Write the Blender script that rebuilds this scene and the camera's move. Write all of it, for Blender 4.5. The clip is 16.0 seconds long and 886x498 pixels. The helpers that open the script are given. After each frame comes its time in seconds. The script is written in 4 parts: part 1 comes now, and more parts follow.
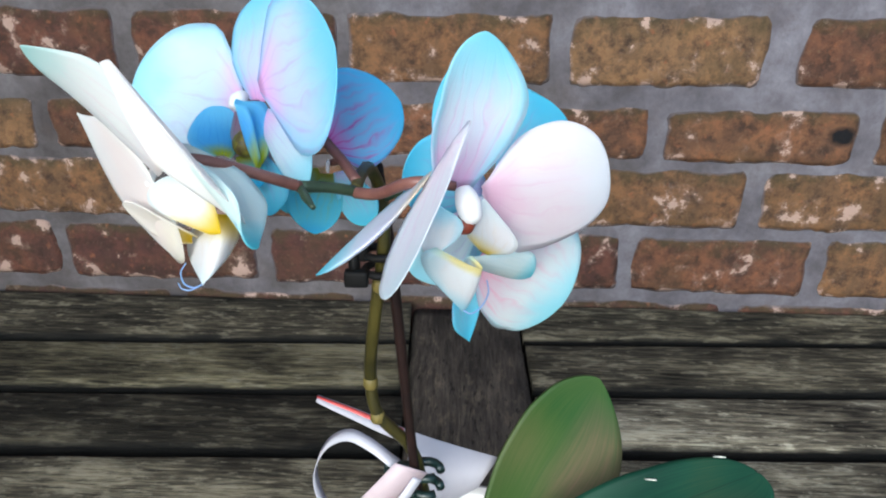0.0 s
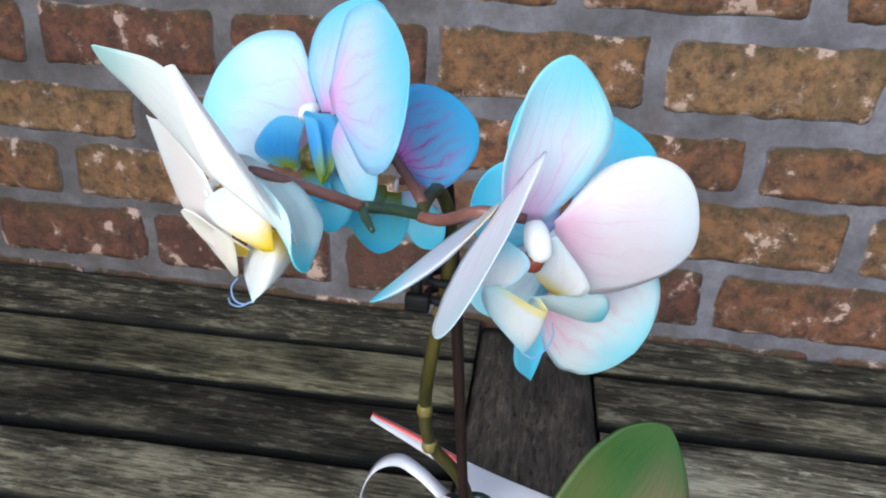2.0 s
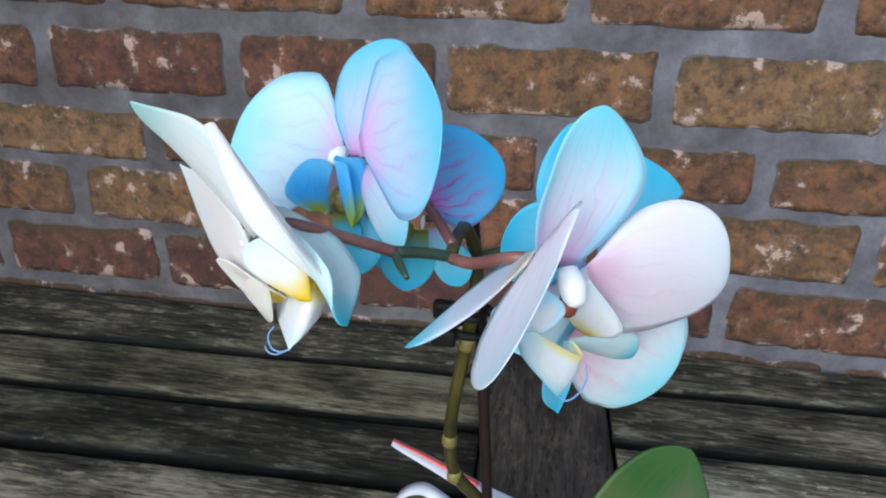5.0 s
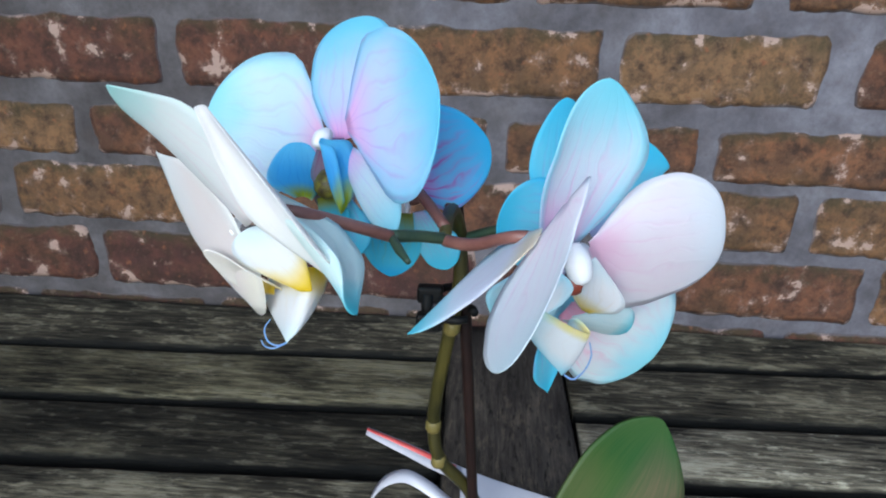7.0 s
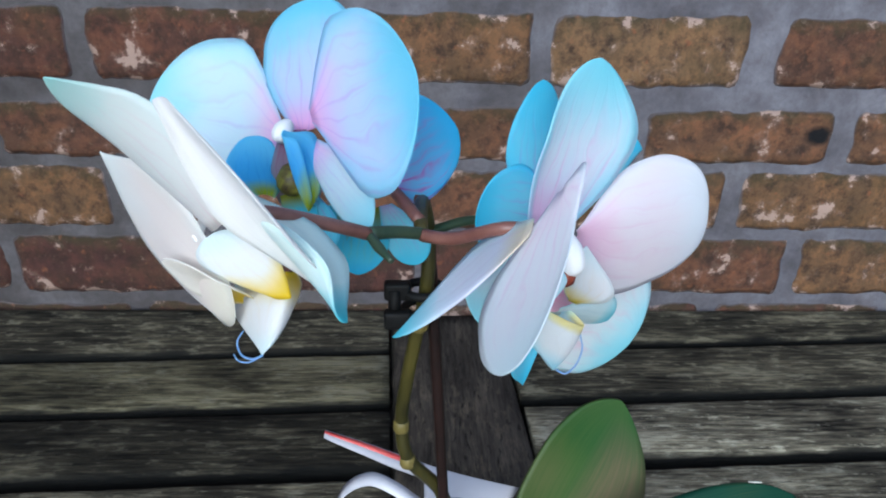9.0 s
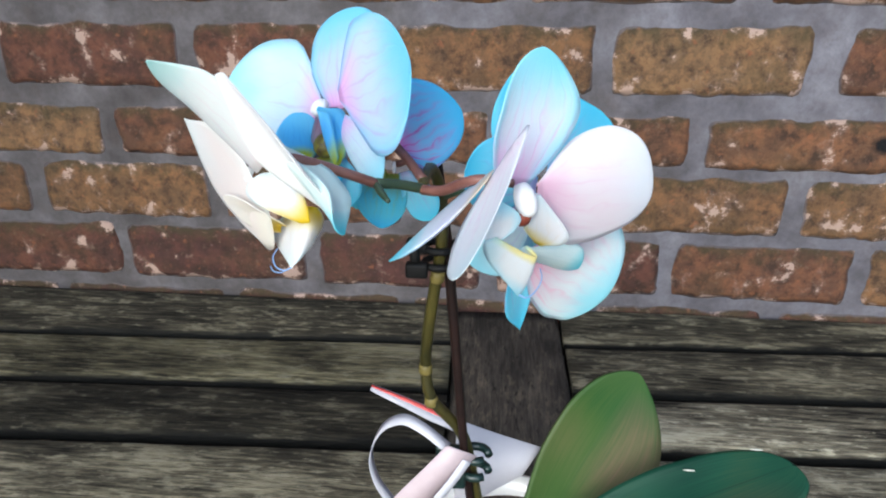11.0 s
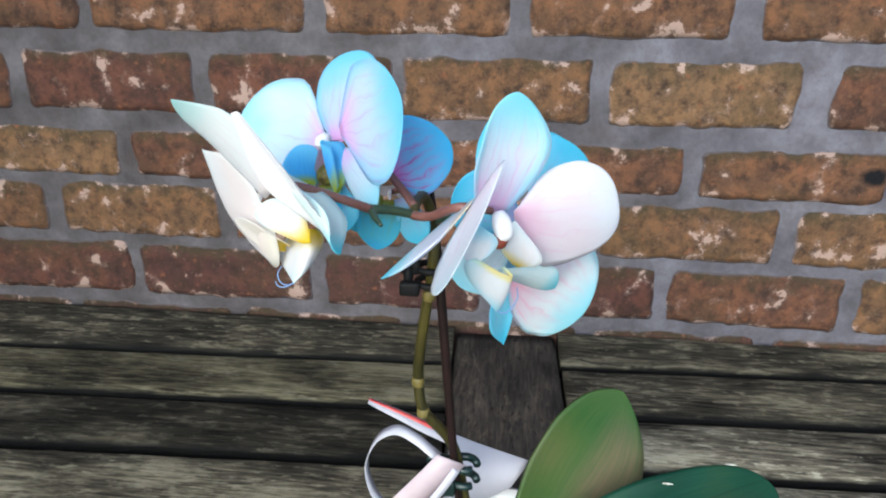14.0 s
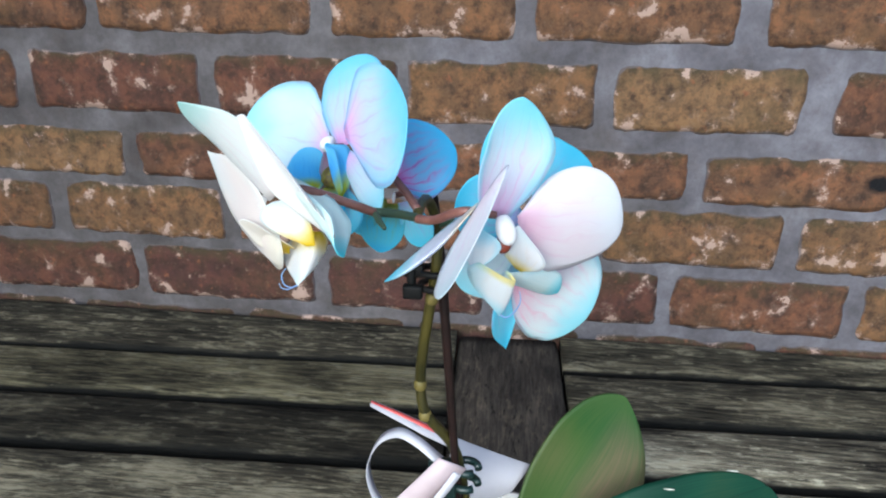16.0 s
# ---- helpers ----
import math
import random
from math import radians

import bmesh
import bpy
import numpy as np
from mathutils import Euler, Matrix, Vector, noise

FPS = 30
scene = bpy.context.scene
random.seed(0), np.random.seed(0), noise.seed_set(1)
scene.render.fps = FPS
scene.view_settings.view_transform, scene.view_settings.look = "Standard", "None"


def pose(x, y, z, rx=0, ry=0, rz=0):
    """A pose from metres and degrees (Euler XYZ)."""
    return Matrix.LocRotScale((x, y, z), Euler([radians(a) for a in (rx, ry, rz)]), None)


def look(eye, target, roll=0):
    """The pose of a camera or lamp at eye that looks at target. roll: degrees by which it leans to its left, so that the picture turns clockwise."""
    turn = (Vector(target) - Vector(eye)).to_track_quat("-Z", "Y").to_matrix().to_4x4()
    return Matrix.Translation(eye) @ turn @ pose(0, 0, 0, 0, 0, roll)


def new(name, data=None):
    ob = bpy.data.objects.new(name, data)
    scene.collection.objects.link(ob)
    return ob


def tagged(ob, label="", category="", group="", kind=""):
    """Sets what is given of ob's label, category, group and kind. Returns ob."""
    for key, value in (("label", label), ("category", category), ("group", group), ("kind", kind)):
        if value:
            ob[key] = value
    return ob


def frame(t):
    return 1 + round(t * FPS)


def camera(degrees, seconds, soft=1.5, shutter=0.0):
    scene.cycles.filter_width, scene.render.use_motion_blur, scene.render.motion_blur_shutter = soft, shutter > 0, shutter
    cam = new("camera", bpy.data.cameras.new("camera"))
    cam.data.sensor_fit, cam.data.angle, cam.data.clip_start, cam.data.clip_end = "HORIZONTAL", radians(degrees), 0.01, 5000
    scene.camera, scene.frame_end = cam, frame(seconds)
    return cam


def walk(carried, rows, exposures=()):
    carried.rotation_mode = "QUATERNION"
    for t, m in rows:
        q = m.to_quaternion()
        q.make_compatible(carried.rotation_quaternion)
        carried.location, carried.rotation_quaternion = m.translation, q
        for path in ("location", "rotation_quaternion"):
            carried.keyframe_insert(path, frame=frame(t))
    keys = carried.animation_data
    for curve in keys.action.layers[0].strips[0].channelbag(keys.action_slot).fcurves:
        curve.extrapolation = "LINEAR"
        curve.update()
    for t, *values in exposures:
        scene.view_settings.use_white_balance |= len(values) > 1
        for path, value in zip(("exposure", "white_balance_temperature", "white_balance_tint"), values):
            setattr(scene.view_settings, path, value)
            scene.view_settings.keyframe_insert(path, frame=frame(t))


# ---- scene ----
cam = camera(64.3, 16.0, soft=2.0)
PATH = [
    (0, (-0.0040, -0.8218, 1.2049), (-0.0376, 0.0851, 0.7850), 0.61),
    (0.5, (-0.0130, -0.8156, 1.2025), (-0.0656, 0.0877, 0.7767), 0.08),
    (1, (-0.0155, -0.8108, 1.2055), (-0.0884, 0.0961, 0.7904), 0.82),
    (1.5, (-0.0067, -0.8122, 1.2042), (-0.1156, 0.0904, 0.7876), 1.71),
    (2, (-0.0016, -0.8055, 1.2043), (-0.1450, 0.0965, 0.7972), 2.52),
    (2.5, (0.0022, -0.8073, 1.2139), (-0.1695, 0.0951, 0.8186), 0.38),
    (3, (-0.0042, -0.8054, 1.2160), (-0.1774, 0.0979, 0.8236), 0.69),
    (3.5, (-0.0083, -0.8049, 1.2164), (-0.1854, 0.0967, 0.8217), 0.61),
    (4, (-0.0091, -0.8065, 1.2168), (-0.1805, 0.0962, 0.8221), 0.87),
    (6.5, (-0.0215, -0.8007, 1.2095), (-0.1186, 0.1069, 0.8011), 1.60),
    (7, (-0.0277, -0.8018, 1.2111), (-0.0911, 0.1059, 0.7962), 1.36),
    (7.5, (-0.0306, -0.7972, 1.2109), (-0.0345, 0.1112, 0.7930), 1.16),
    (8, (-0.0393, -0.7877, 1.2097), (-0.0054, 0.1160, 0.7828), 1.81),
    (8.5, (-0.0417, -0.7833, 1.2087), (0.0097, 0.1161, 0.7746), 1.76),
    (9, (-0.0430, -0.7906, 1.2077), (-0.0018, 0.1120, 0.7794), 1.43),
    (9.5, (-0.0292, -0.8146, 1.2058), (-0.0326, 0.0865, 0.7722), 0.71),
    (12, (-0.0049, -0.8559, 1.2171), (-0.1008, 0.0629, 0.8342), -0.02),
    (12.5, (-0.0009, -0.8636, 1.2199), (-0.0936, 0.0583, 0.8437), 0.07),
    (13, (-0.0036, -0.8716, 1.2166), (-0.1044, 0.0458, 0.8315), 0.31),
    (13.5, (-0.0030, -0.8743, 1.2201), (-0.1044, 0.0459, 0.8419), 0.31),
    (14, (0.0003, -0.8746, 1.2203), (-0.0981, 0.0463, 0.8431), 0.46),
    (14.5, (0.0025, -0.8734, 1.2210), (-0.0991, 0.0485, 0.8471), 0.40),
    (15, (0.0032, -0.8741, 1.2226), (-0.0995, 0.0475, 0.8482), 0.40),
    (15.5, (0.0025, -0.8744, 1.2207), (-0.0994, 0.0471, 0.8460), 0.60),
    (16, (0.0003, -0.8752, 1.2209), (-0.1029, 0.0466, 0.8474), 0.88),
]
walk(cam, [(t, look(eye, target, roll)) for t, eye, target, roll in PATH], [(0, 0.48, 5470, 5.5), (2, 0.46, 5380, 5), (3, 0.35, 5280, 4.5), (4, 0.32, 5220, 4), (6.5, 0.25, 5120, 4), (9, 0.18, 5060, 4), (9.7, 0.34, 5200, 5), (12, 0.54, 5530, 5.5), (14, 0.53, 5430, 4.5), (16, 0.53, 5300, 3.5)])

T = 0.74  # height of the table top

# ---------------------------------------------------------------- light
world = bpy.data.worlds.new("world")
scene.world = world
world.use_nodes = True
wn, wl = world.node_tree.nodes, world.node_tree.links
sky = wn.new("ShaderNodeTexSky")
sky.sky_type, sky.sun_disc = "NISHITA", False
sky.sun_elevation, sky.sun_rotation = radians(27), radians(194)
sky.air_density, sky.dust_density, sky.ozone_density = 1.0, 3.0, 1.0
wl.new(sky.outputs[0], wn["Background"].inputs[0])
wn["Background"].inputs[1].default_value = 0.15

sun = new("sun", bpy.data.lights.new("sun", "SUN"))
sun.data.energy, sun.data.angle, sun.data.color = 1.8, radians(40), (1.0, 0.96, 0.9)
sun.matrix_world = look((-0.45, -1.8, 1.65), (0, 0, 0.7))


# ---------------------------------------------------------------- materials
def material(name, rough=0.6, bump=0.0):
    m = bpy.data.materials.new(name)
    m.use_nodes = True
    n = m.node_tree.nodes
    n["Principled BSDF"].inputs["Roughness"].default_value = rough
    return m, n, m.node_tree.links, n["Principled BSDF"]


def ramp(n, stops, mode="LINEAR"):
    r = n.new("ShaderNodeValToRGB")
    r.color_ramp.interpolation = mode
    e = r.color_ramp.elements
    while len(e) < len(stops):
        e.new(0.5)
    for k, (at, c) in zip(e, stops):
        k.position = at
        k.color = (*c, 1) if isinstance(c, tuple) else (c, c, c, 1)
    return r


def noise_tex(n, l, vector, scale, detail=6, rough=0.6, stretch=None):
    t = n.new("ShaderNodeTexNoise")
    t.inputs["Scale"].default_value, t.inputs["Detail"].default_value = scale, detail
    t.inputs["Roughness"].default_value = rough
    if stretch:
        mp = n.new("ShaderNodeMapping")
        mp.inputs["Scale"].default_value = stretch
        l.new(vector, mp.inputs[0])
        vector = mp.outputs[0]
    l.new(vector, t.inputs["Vector"])
    return t


def mix(n, l, fac, a, b, blend="MIX"):
    m = n.new("ShaderNodeMix")
    m.data_type, m.blend_type = "RGBA", blend
    for socket, v in ((m.inputs[0], fac), (m.inputs[6], a), (m.inputs[7], b)):
        if hasattr(v, "is_output"):
            l.new(v, socket)
        elif isinstance(v, tuple):
            socket.default_value = (*v, 1)
        else:
            socket.default_value = v
    return m.outputs[2]


def calc(n, l, op, a, b=0.0, clamp=False):
    m = n.new("ShaderNodeMath")
    m.operation, m.use_clamp = op, clamp
    for socket, v in zip(m.inputs, (a, b)):
        if hasattr(v, "is_output"):
            l.new(v, socket)
        else:
            socket.default_value = v
    return m.outputs[0]


def bumped(n, l, bsdf, height, strength, distance):
    b = n.new("ShaderNodeBump")
    b.inputs["Strength"].default_value, b.inputs["Distance"].default_value = strength, distance
    l.new(height, b.inputs["Height"])
    l.new(b.outputs[0], bsdf.inputs["Normal"])


def brick_material():
    m, n, l, bsdf = material("old_brick", 0.88)
    geo, info = n.new("ShaderNodeNewGeometry"), n.new("ShaderNodeObjectInfo")
    shift = n.new("ShaderNodeVectorMath")
    shift.operation = "MULTIPLY_ADD"
    comb = n.new("ShaderNodeCombineXYZ")
    l.new(info.outputs["Random"], comb.inputs[0]), l.new(info.outputs["Random"], comb.inputs[2])
    l.new(comb.outputs[0], shift.inputs[0])
    shift.inputs[1].default_value = (7, 3, 5)
    l.new(geo.outputs["Position"], shift.inputs[2])
    p = shift.outputs[0]
    kiln = n.new("ShaderNodeAttribute")
    kiln.attribute_name = "fired"
    tone = ramp(n, [(0.0, (0.062, 0.03, 0.026)), (0.25, (0.088, 0.042, 0.03)), (0.5, (0.108, 0.057, 0.034)), (0.75, (0.124, 0.073, 0.038)), (1.0, (0.172, 0.108, 0.056))])
    l.new(kiln.outputs["Fac"], tone.inputs[0])
    warm = ramp(n, [(0.0, (0.088, 0.038, 0.03)), (0.25, (0.142, 0.06, 0.036)), (0.5, (0.192, 0.088, 0.044)), (0.75, (0.21, 0.112, 0.05)), (1.0, (0.236, 0.138, 0.066))])
    l.new(kiln.outputs["Fac"], warm.inputs[0])
    patch = noise_tex(n, l, p, 24, 8, 0.68)
    patch_r = ramp(n, [(0.42, 0.0), (0.58, 1.0)])
    l.new(patch.outputs[0], patch_r.inputs[0])
    c = mix(n, l, patch_r.outputs[0], tone.outputs[0], warm.outputs[0])
    dark = noise_tex(n, l, p, 52, 8, 0.72)
    dark_r = ramp(n, [(0.36, 1.0), (0.55, 0.0)])
    l.new(dark.outputs[0], dark_r.inputs[0])
    c = mix(n, l, calc(n, l, "MULTIPLY", dark_r.outputs[0], 0.85), c, (0.035, 0.022, 0.017))
    olive = noise_tex(n, l, p, 11, 5, 0.6)
    olive_r = ramp(n, [(0.5, 0.0), (0.7, 0.3)])
    l.new(olive.outputs[0], olive_r.inputs[0])
    c = mix(n, l, olive_r.outputs[0], c, (0.095, 0.066, 0.026))
    moss = n.new("ShaderNodeAttribute")
    moss.attribute_name = "top"
    mn = noise_tex(n, l, p, 38, 6, 0.65)
    mr = ramp(n, [(0.78, 0.0), (1.1, 0.7)])
    l.new(calc(n, l, "ADD", calc(n, l, "MULTIPLY", moss.outputs["Fac"], 0.5), mn.outputs[0]), mr.inputs[0])
    c = mix(n, l, mr.outputs[0], c, (0.05, 0.042, 0.02))
    fleck = noise_tex(n, l, p, 150, 5, 0.7)
    fleck_r = ramp(n, [(0.58, 0.0), (0.74, 0.5)])
    l.new(fleck.outputs[0], fleck_r.inputs[0])
    c = mix(n, l, fleck_r.outputs[0], c, (0.2, 0.135, 0.085))
    speck = noise_tex(n, l, p, 70, 3, 0.5)
    speck_r = ramp(n, [(0.64, 0.0), (0.74, 0.55)])
    l.new(speck.outputs[0], speck_r.inputs[0])
    c = mix(n, l, speck_r.outputs[0], c, (0.26, 0.1, 0.045))
    # lime smears and salts, thicker on the worn arrises
    edge = n.new("ShaderNodeAttribute")
    edge.attribute_name = "worn"
    lime = noise_tex(n, l, p, 34, 9, 0.74)
    zone = noise_tex(n, l, p, 17, 2, 0.5)
    amount = calc(n, l, "ADD", calc(n, l, "MULTIPLY", edge.outputs["Fac"], 0.09), calc(n, l, "MULTIPLY", zone.outputs[0], 0.62))
    foot = n.new("ShaderNodeAttribute")
    foot.attribute_name = "foot"
    amount = calc(n, l, "ADD", amount, calc(n, l, "MULTIPLY", foot.outputs["Fac"], 0.055))
    amount = calc(n, l, "ADD", amount, lime.outputs[0])
    lime_r = ramp(n, [(0.91, 0.0), (1.03, 0.22), (1.18, 0.8)])
    l.new(amount, lime_r.inputs[0])
    c = mix(n, l, lime_r.outputs[0], c, (0.48, 0.345, 0.28))
    # a sooty black patch
    soot = n.new("ShaderNodeAttribute")
    soot.attribute_name = "soot"
    soot_r = ramp(n, [(0.7, 0.0), (0.98, 1.0)])
    l.new(calc(n, l, "ADD", soot.outputs["Fac"], calc(n, l, "MULTIPLY", dark.outputs[0], 0.75)), soot_r.inputs[0])
    c = mix(n, l, soot_r.outputs[0], c, (0.008, 0.008, 0.009))
    # mortar smeared over the arrises
    smear_r = ramp(n, [(0.86, 0.0), (1.12, 0.75)])
    l.new(calc(n, l, "ADD", calc(n, l, "MULTIPLY", edge.outputs["Fac"], 0.6), calc(n, l, "MULTIPLY", olive.outputs[0], 0.8)), smear_r.inputs[0])
    c = mix(n, l, smear_r.outputs[0], c, (0.12, 0.11, 0.12))
    l.new(c, bsdf.inputs["Base Color"])
    bsdf.inputs["Specular IOR Level"].default_value = 0.25
    fine = noise_tex(n, l, p, 190, 8, 0.75)
    h = calc(n, l, "ADD", calc(n, l, "MULTIPLY", dark.outputs[0], 1.4), fine.outputs[0])
    bumped(n, l, bsdf, h, 0.7, 0.005)
    return m


def mortar_material():
    m, n, l, bsdf = material("lime_mortar", 0.92)
    p = n.new("ShaderNodeNewGeometry").outputs["Position"]
    big, fine = noise_tex(n, l, p, 13, 6, 0.6), noise_tex(n, l, p, 170, 6, 0.7)
    old = ramp(n, [(0.34, (0.05, 0.044, 0.044)), (0.5, (0.082, 0.074, 0.076)), (0.66, (0.125, 0.116, 0.122))])
    fresh = ramp(n, [(0.34, (0.074, 0.068, 0.077)), (0.5, (0.118, 0.111, 0.127)), (0.66, (0.18, 0.173, 0.197))])
    l.new(big.outputs[0], old.inputs[0]), l.new(big.outputs[0], fresh.inputs[0])
    xyz = n.new("ShaderNodeSeparateXYZ")
    l.new(p, xyz.inputs[0])
    blot = noise_tex(n, l, p, 5, 4, 0.6)
    age = ramp(n, [(0.36, 0.0), (0.62, 1.0)])
    l.new(calc(n, l, "ADD", calc(n, l, "MULTIPLY", xyz.outputs[0], 0.45), blot.outputs[0]), age.inputs[0])
    mixed = mix(n, l, age.outputs[0], old.outputs[0], fresh.outputs[0])
    grain = ramp(n, [(0.3, 0.8), (0.6, 1.0)])
    l.new(fine.outputs[0], grain.inputs[0])
    stain = noise_tex(n, l, p, 21, 7, 0.68)
    stain_r = ramp(n, [(0.52, 0.0), (0.68, 0.35)])
    l.new(stain.outputs[0], stain_r.inputs[0])
    c = mix(n, l, stain_r.outputs[0], mixed, (0.07, 0.052, 0.044))
    l.new(mix(n, l, 1.0, c, grain.outputs[0], "MULTIPLY"), bsdf.inputs["Base Color"])
    bumped(n, l, bsdf, calc(n, l, "ADD", fine.outputs[0], calc(n, l, "MULTIPLY", big.outputs[0], 3.0)), 0.5, 0.003)
    return m


def wood_material(name, dark, mid, light, lichen, along=(1.0, 11.0, 11.0), bloom=(0.215, 0.195, 0.135)):
    m, n, l, bsdf = material(name, 0.8)
    tex, info = n.new("ShaderNodeTexCoord"), n.new("ShaderNodeObjectInfo")
    shift = n.new("ShaderNodeVectorMath")
    shift.operation = "MULTIPLY_ADD"
    comb = n.new("ShaderNodeCombineXYZ")
    for k in range(3):
        l.new(info.outputs["Random"], comb.inputs[k])
    l.new(comb.outputs[0], shift.inputs[0])
    shift.inputs[1].default_value = (13, 7, 3)
    l.new(tex.outputs["Object"], shift.inputs[2])
    p = shift.outputs[0]
    grain = noise_tex(n, l, p, 22, 10, 0.68, along)
    patch = noise_tex(n, l, p, 7, 7, 0.62, tuple(0.5 + 0.5 * min(a, 4) for a in along))
    r = ramp(n, [(0.4, dark), (0.5, mid), (0.62, light)])
    l.new(calc(n, l, "ADD", calc(n, l, "MULTIPLY", grain.outputs[0], 0.5), calc(n, l, "MULTIPLY", patch.outputs[0], 0.5)), r.inputs[0])
    spots = noise_tex(n, l, p, 44, 8, 0.66, tuple(0.6 + 0.4 * min(a, 6) for a in along))
    sr = ramp(n, [(0.54, 0.0), (0.66, lichen)])
    l.new(calc(n, l, "ADD", spots.outputs[0], calc(n, l, "MULTIPLY", calc(n, l, "SUBTRACT", patch.outputs[0], 0.5), 0.5)), sr.inputs[0])
    c = mix(n, l, sr.outputs[0], r.outputs[0], bloom)
    crack = noise_tex(n, l, p, 60, 5, 0.6, (along[0] * 0.35, along[1], along[2]))
    cr = ramp(n, [(0.33, 0.85), (0.43, 0.0)])
    l.new(crack.outputs[0], cr.inputs[0])
    c = mix(n, l, cr.outputs[0], c, (0.012, 0.011, 0.009))
    tone = calc(n, l, "ADD", calc(n, l, "MULTIPLY", info.outputs["Random"], 0.7), 0.65)
    # near-black board sides: shade of the gaps put into the colour, with algae
    shade_grime = n.new("ShaderNodeAttribute")
    shade_grime.attribute_name = "shade_grime"
    c = mix(n, l, shade_grime.outputs["Fac"], c, (0.006, 0.006, 0.005))
    hue = n.new("ShaderNodeHueSaturation")
    l.new(tone, hue.inputs["Value"]), l.new(c, hue.inputs["Color"])
    l.new(hue.outputs[0], bsdf.inputs["Base Color"])
    bsdf.inputs["Specular IOR Level"].default_value = 0.15
    h = calc(n, l, "SUBTRACT", calc(n, l, "ADD", grain.outputs[0], calc(n, l, "MULTIPLY", spots.outputs[0], 0.5)), calc(n, l, "MULTIPLY", cr.outputs[0], 0.6))
    bumped(n, l, bsdf, h, 0.7, 0.004)
    return m


def petal_material(name, base, mid, rim, vein=(0.6, 0.2, 0.5), veins=0.3, throat=0.3, rim_from=0.55, tip=None, vein_width=0.07):
    """Dyed petal: throat colour, blade, rim, and veins that spread from the claw."""
    m, n, l, bsdf = material(name, 0.45)
    uv = n.new("ShaderNodeUVMap")
    sep = n.new("ShaderNodeSeparateXYZ")
    l.new(uv.outputs[0], sep.inputs[0])
    u = calc(n, l, "ABSOLUTE", calc(n, l, "SUBTRACT", calc(n, l, "MULTIPLY", sep.outputs[0], 2.0), 1.0))
    v = sep.outputs[1]
    tex = n.new("ShaderNodeTexCoord")
    cloud = noise_tex(n, l, tex.outputs["Object"], 60, 3, 0.5)
    wob = calc(n, l, "MULTIPLY", calc(n, l, "SUBTRACT", cloud.outputs[0], 0.5), 0.35)
    a = ramp(n, [(0.0, base), (throat, mid), (1.0, mid)], "EASE")
    l.new(calc(n, l, "ADD", v, wob), a.inputs[0])
    reach = calc(n, l, "MAXIMUM", calc(n, l, "MULTIPLY", u, 0.82), v)
    e = ramp(n, [(rim_from, 0.0), (1.0, 1.0)], "EASE")
    l.new(calc(n, l, "ADD", reach, wob), e.inputs[0])
    c = mix(n, l, e.outputs[0], a.outputs[0], rim)
    if tip:
        te = ramp(n, [(0.72, 0.0), (1.0, 1.0)])
        l.new(calc(n, l, "ADD", v, calc(n, l, "MULTIPLY", wob, 0.5)), te.inputs[0])
        c = mix(n, l, te.outputs[0], c, tip)
    # veins: fine lines that fan out from the claw and fork half way, fading outwards
    sway = noise_tex(n, l, uv.outputs[0], 1.0, 2, 0.5, (3.5, 2.6, 1))
    bent = calc(n, l, "ADD", sep.outputs[0], calc(n, l, "MULTIPLY", calc(n, l, "SUBTRACT", sway.outputs[0], 0.5), 0.3))
    lines = []
    for count, start in ((7.0, 0.0), (15.0, 0.3)):
        off = calc(n, l, "PINGPONG", calc(n, l, "MULTIPLY", bent, count), 0.5)
        ln = ramp(n, [(0.0, 1.0), (vein_width * 2.2, 0.0)])
        l.new(off, ln.inputs[0])
        gate = ramp(n, [(start, 1.0 if start == 0 else 0.0), (start + 0.15, 1.0 if start == 0 else 0.45)])
        l.new(v, gate.inputs[0])
        lines.append(calc(n, l, "MULTIPLY", ln.outputs[0], gate.outputs[0]))
    ve = calc(n, l, "MAXIMUM", lines[0], lines[1])
    faint = noise_tex(n, l, uv.outputs[0], 1.0, 2, 0.5, (5, 4, 1))
    faint_r = ramp(n, [(0.35, 0.25), (0.6, 1.0)])
    l.new(faint.outputs[0], faint_r.inputs[0])
    ve = calc(n, l, "MULTIPLY", ve, faint_r.outputs[0])
    fade = ramp(n, [(0.05, 1.0), (0.45, 0.75), (0.88, 0.0)])
    l.new(v, fade.inputs[0])
    c = mix(n, l, calc(n, l, "MULTIPLY", calc(n, l, "MULTIPLY", ve, fade.outputs[0]), veins), c, vein)
    l.new(c, bsdf.inputs["Base Color"])
    bsdf.inputs["Specular IOR Level"].default_value = 0.25
    bsdf.inputs["Sheen Weight"].default_value = 0.08
    thin = n.new("ShaderNodeBsdfTranslucent")
    l.new(c, thin.inputs[0])
    both = n.new("ShaderNodeMixShader")
    both.inputs[0].default_value = 0.55
    l.new(bsdf.outputs[0], both.inputs[1]), l.new(thin.outputs[0], both.inputs[2])
    l.new(both.outputs[0], n["Material Output"].inputs[0])
    bumped(n, l, bsdf, calc(n, l, "ADD", calc(n, l, "MULTIPLY", ve, -0.5), cloud.outputs[0]), 0.25, 0.001)
    return m


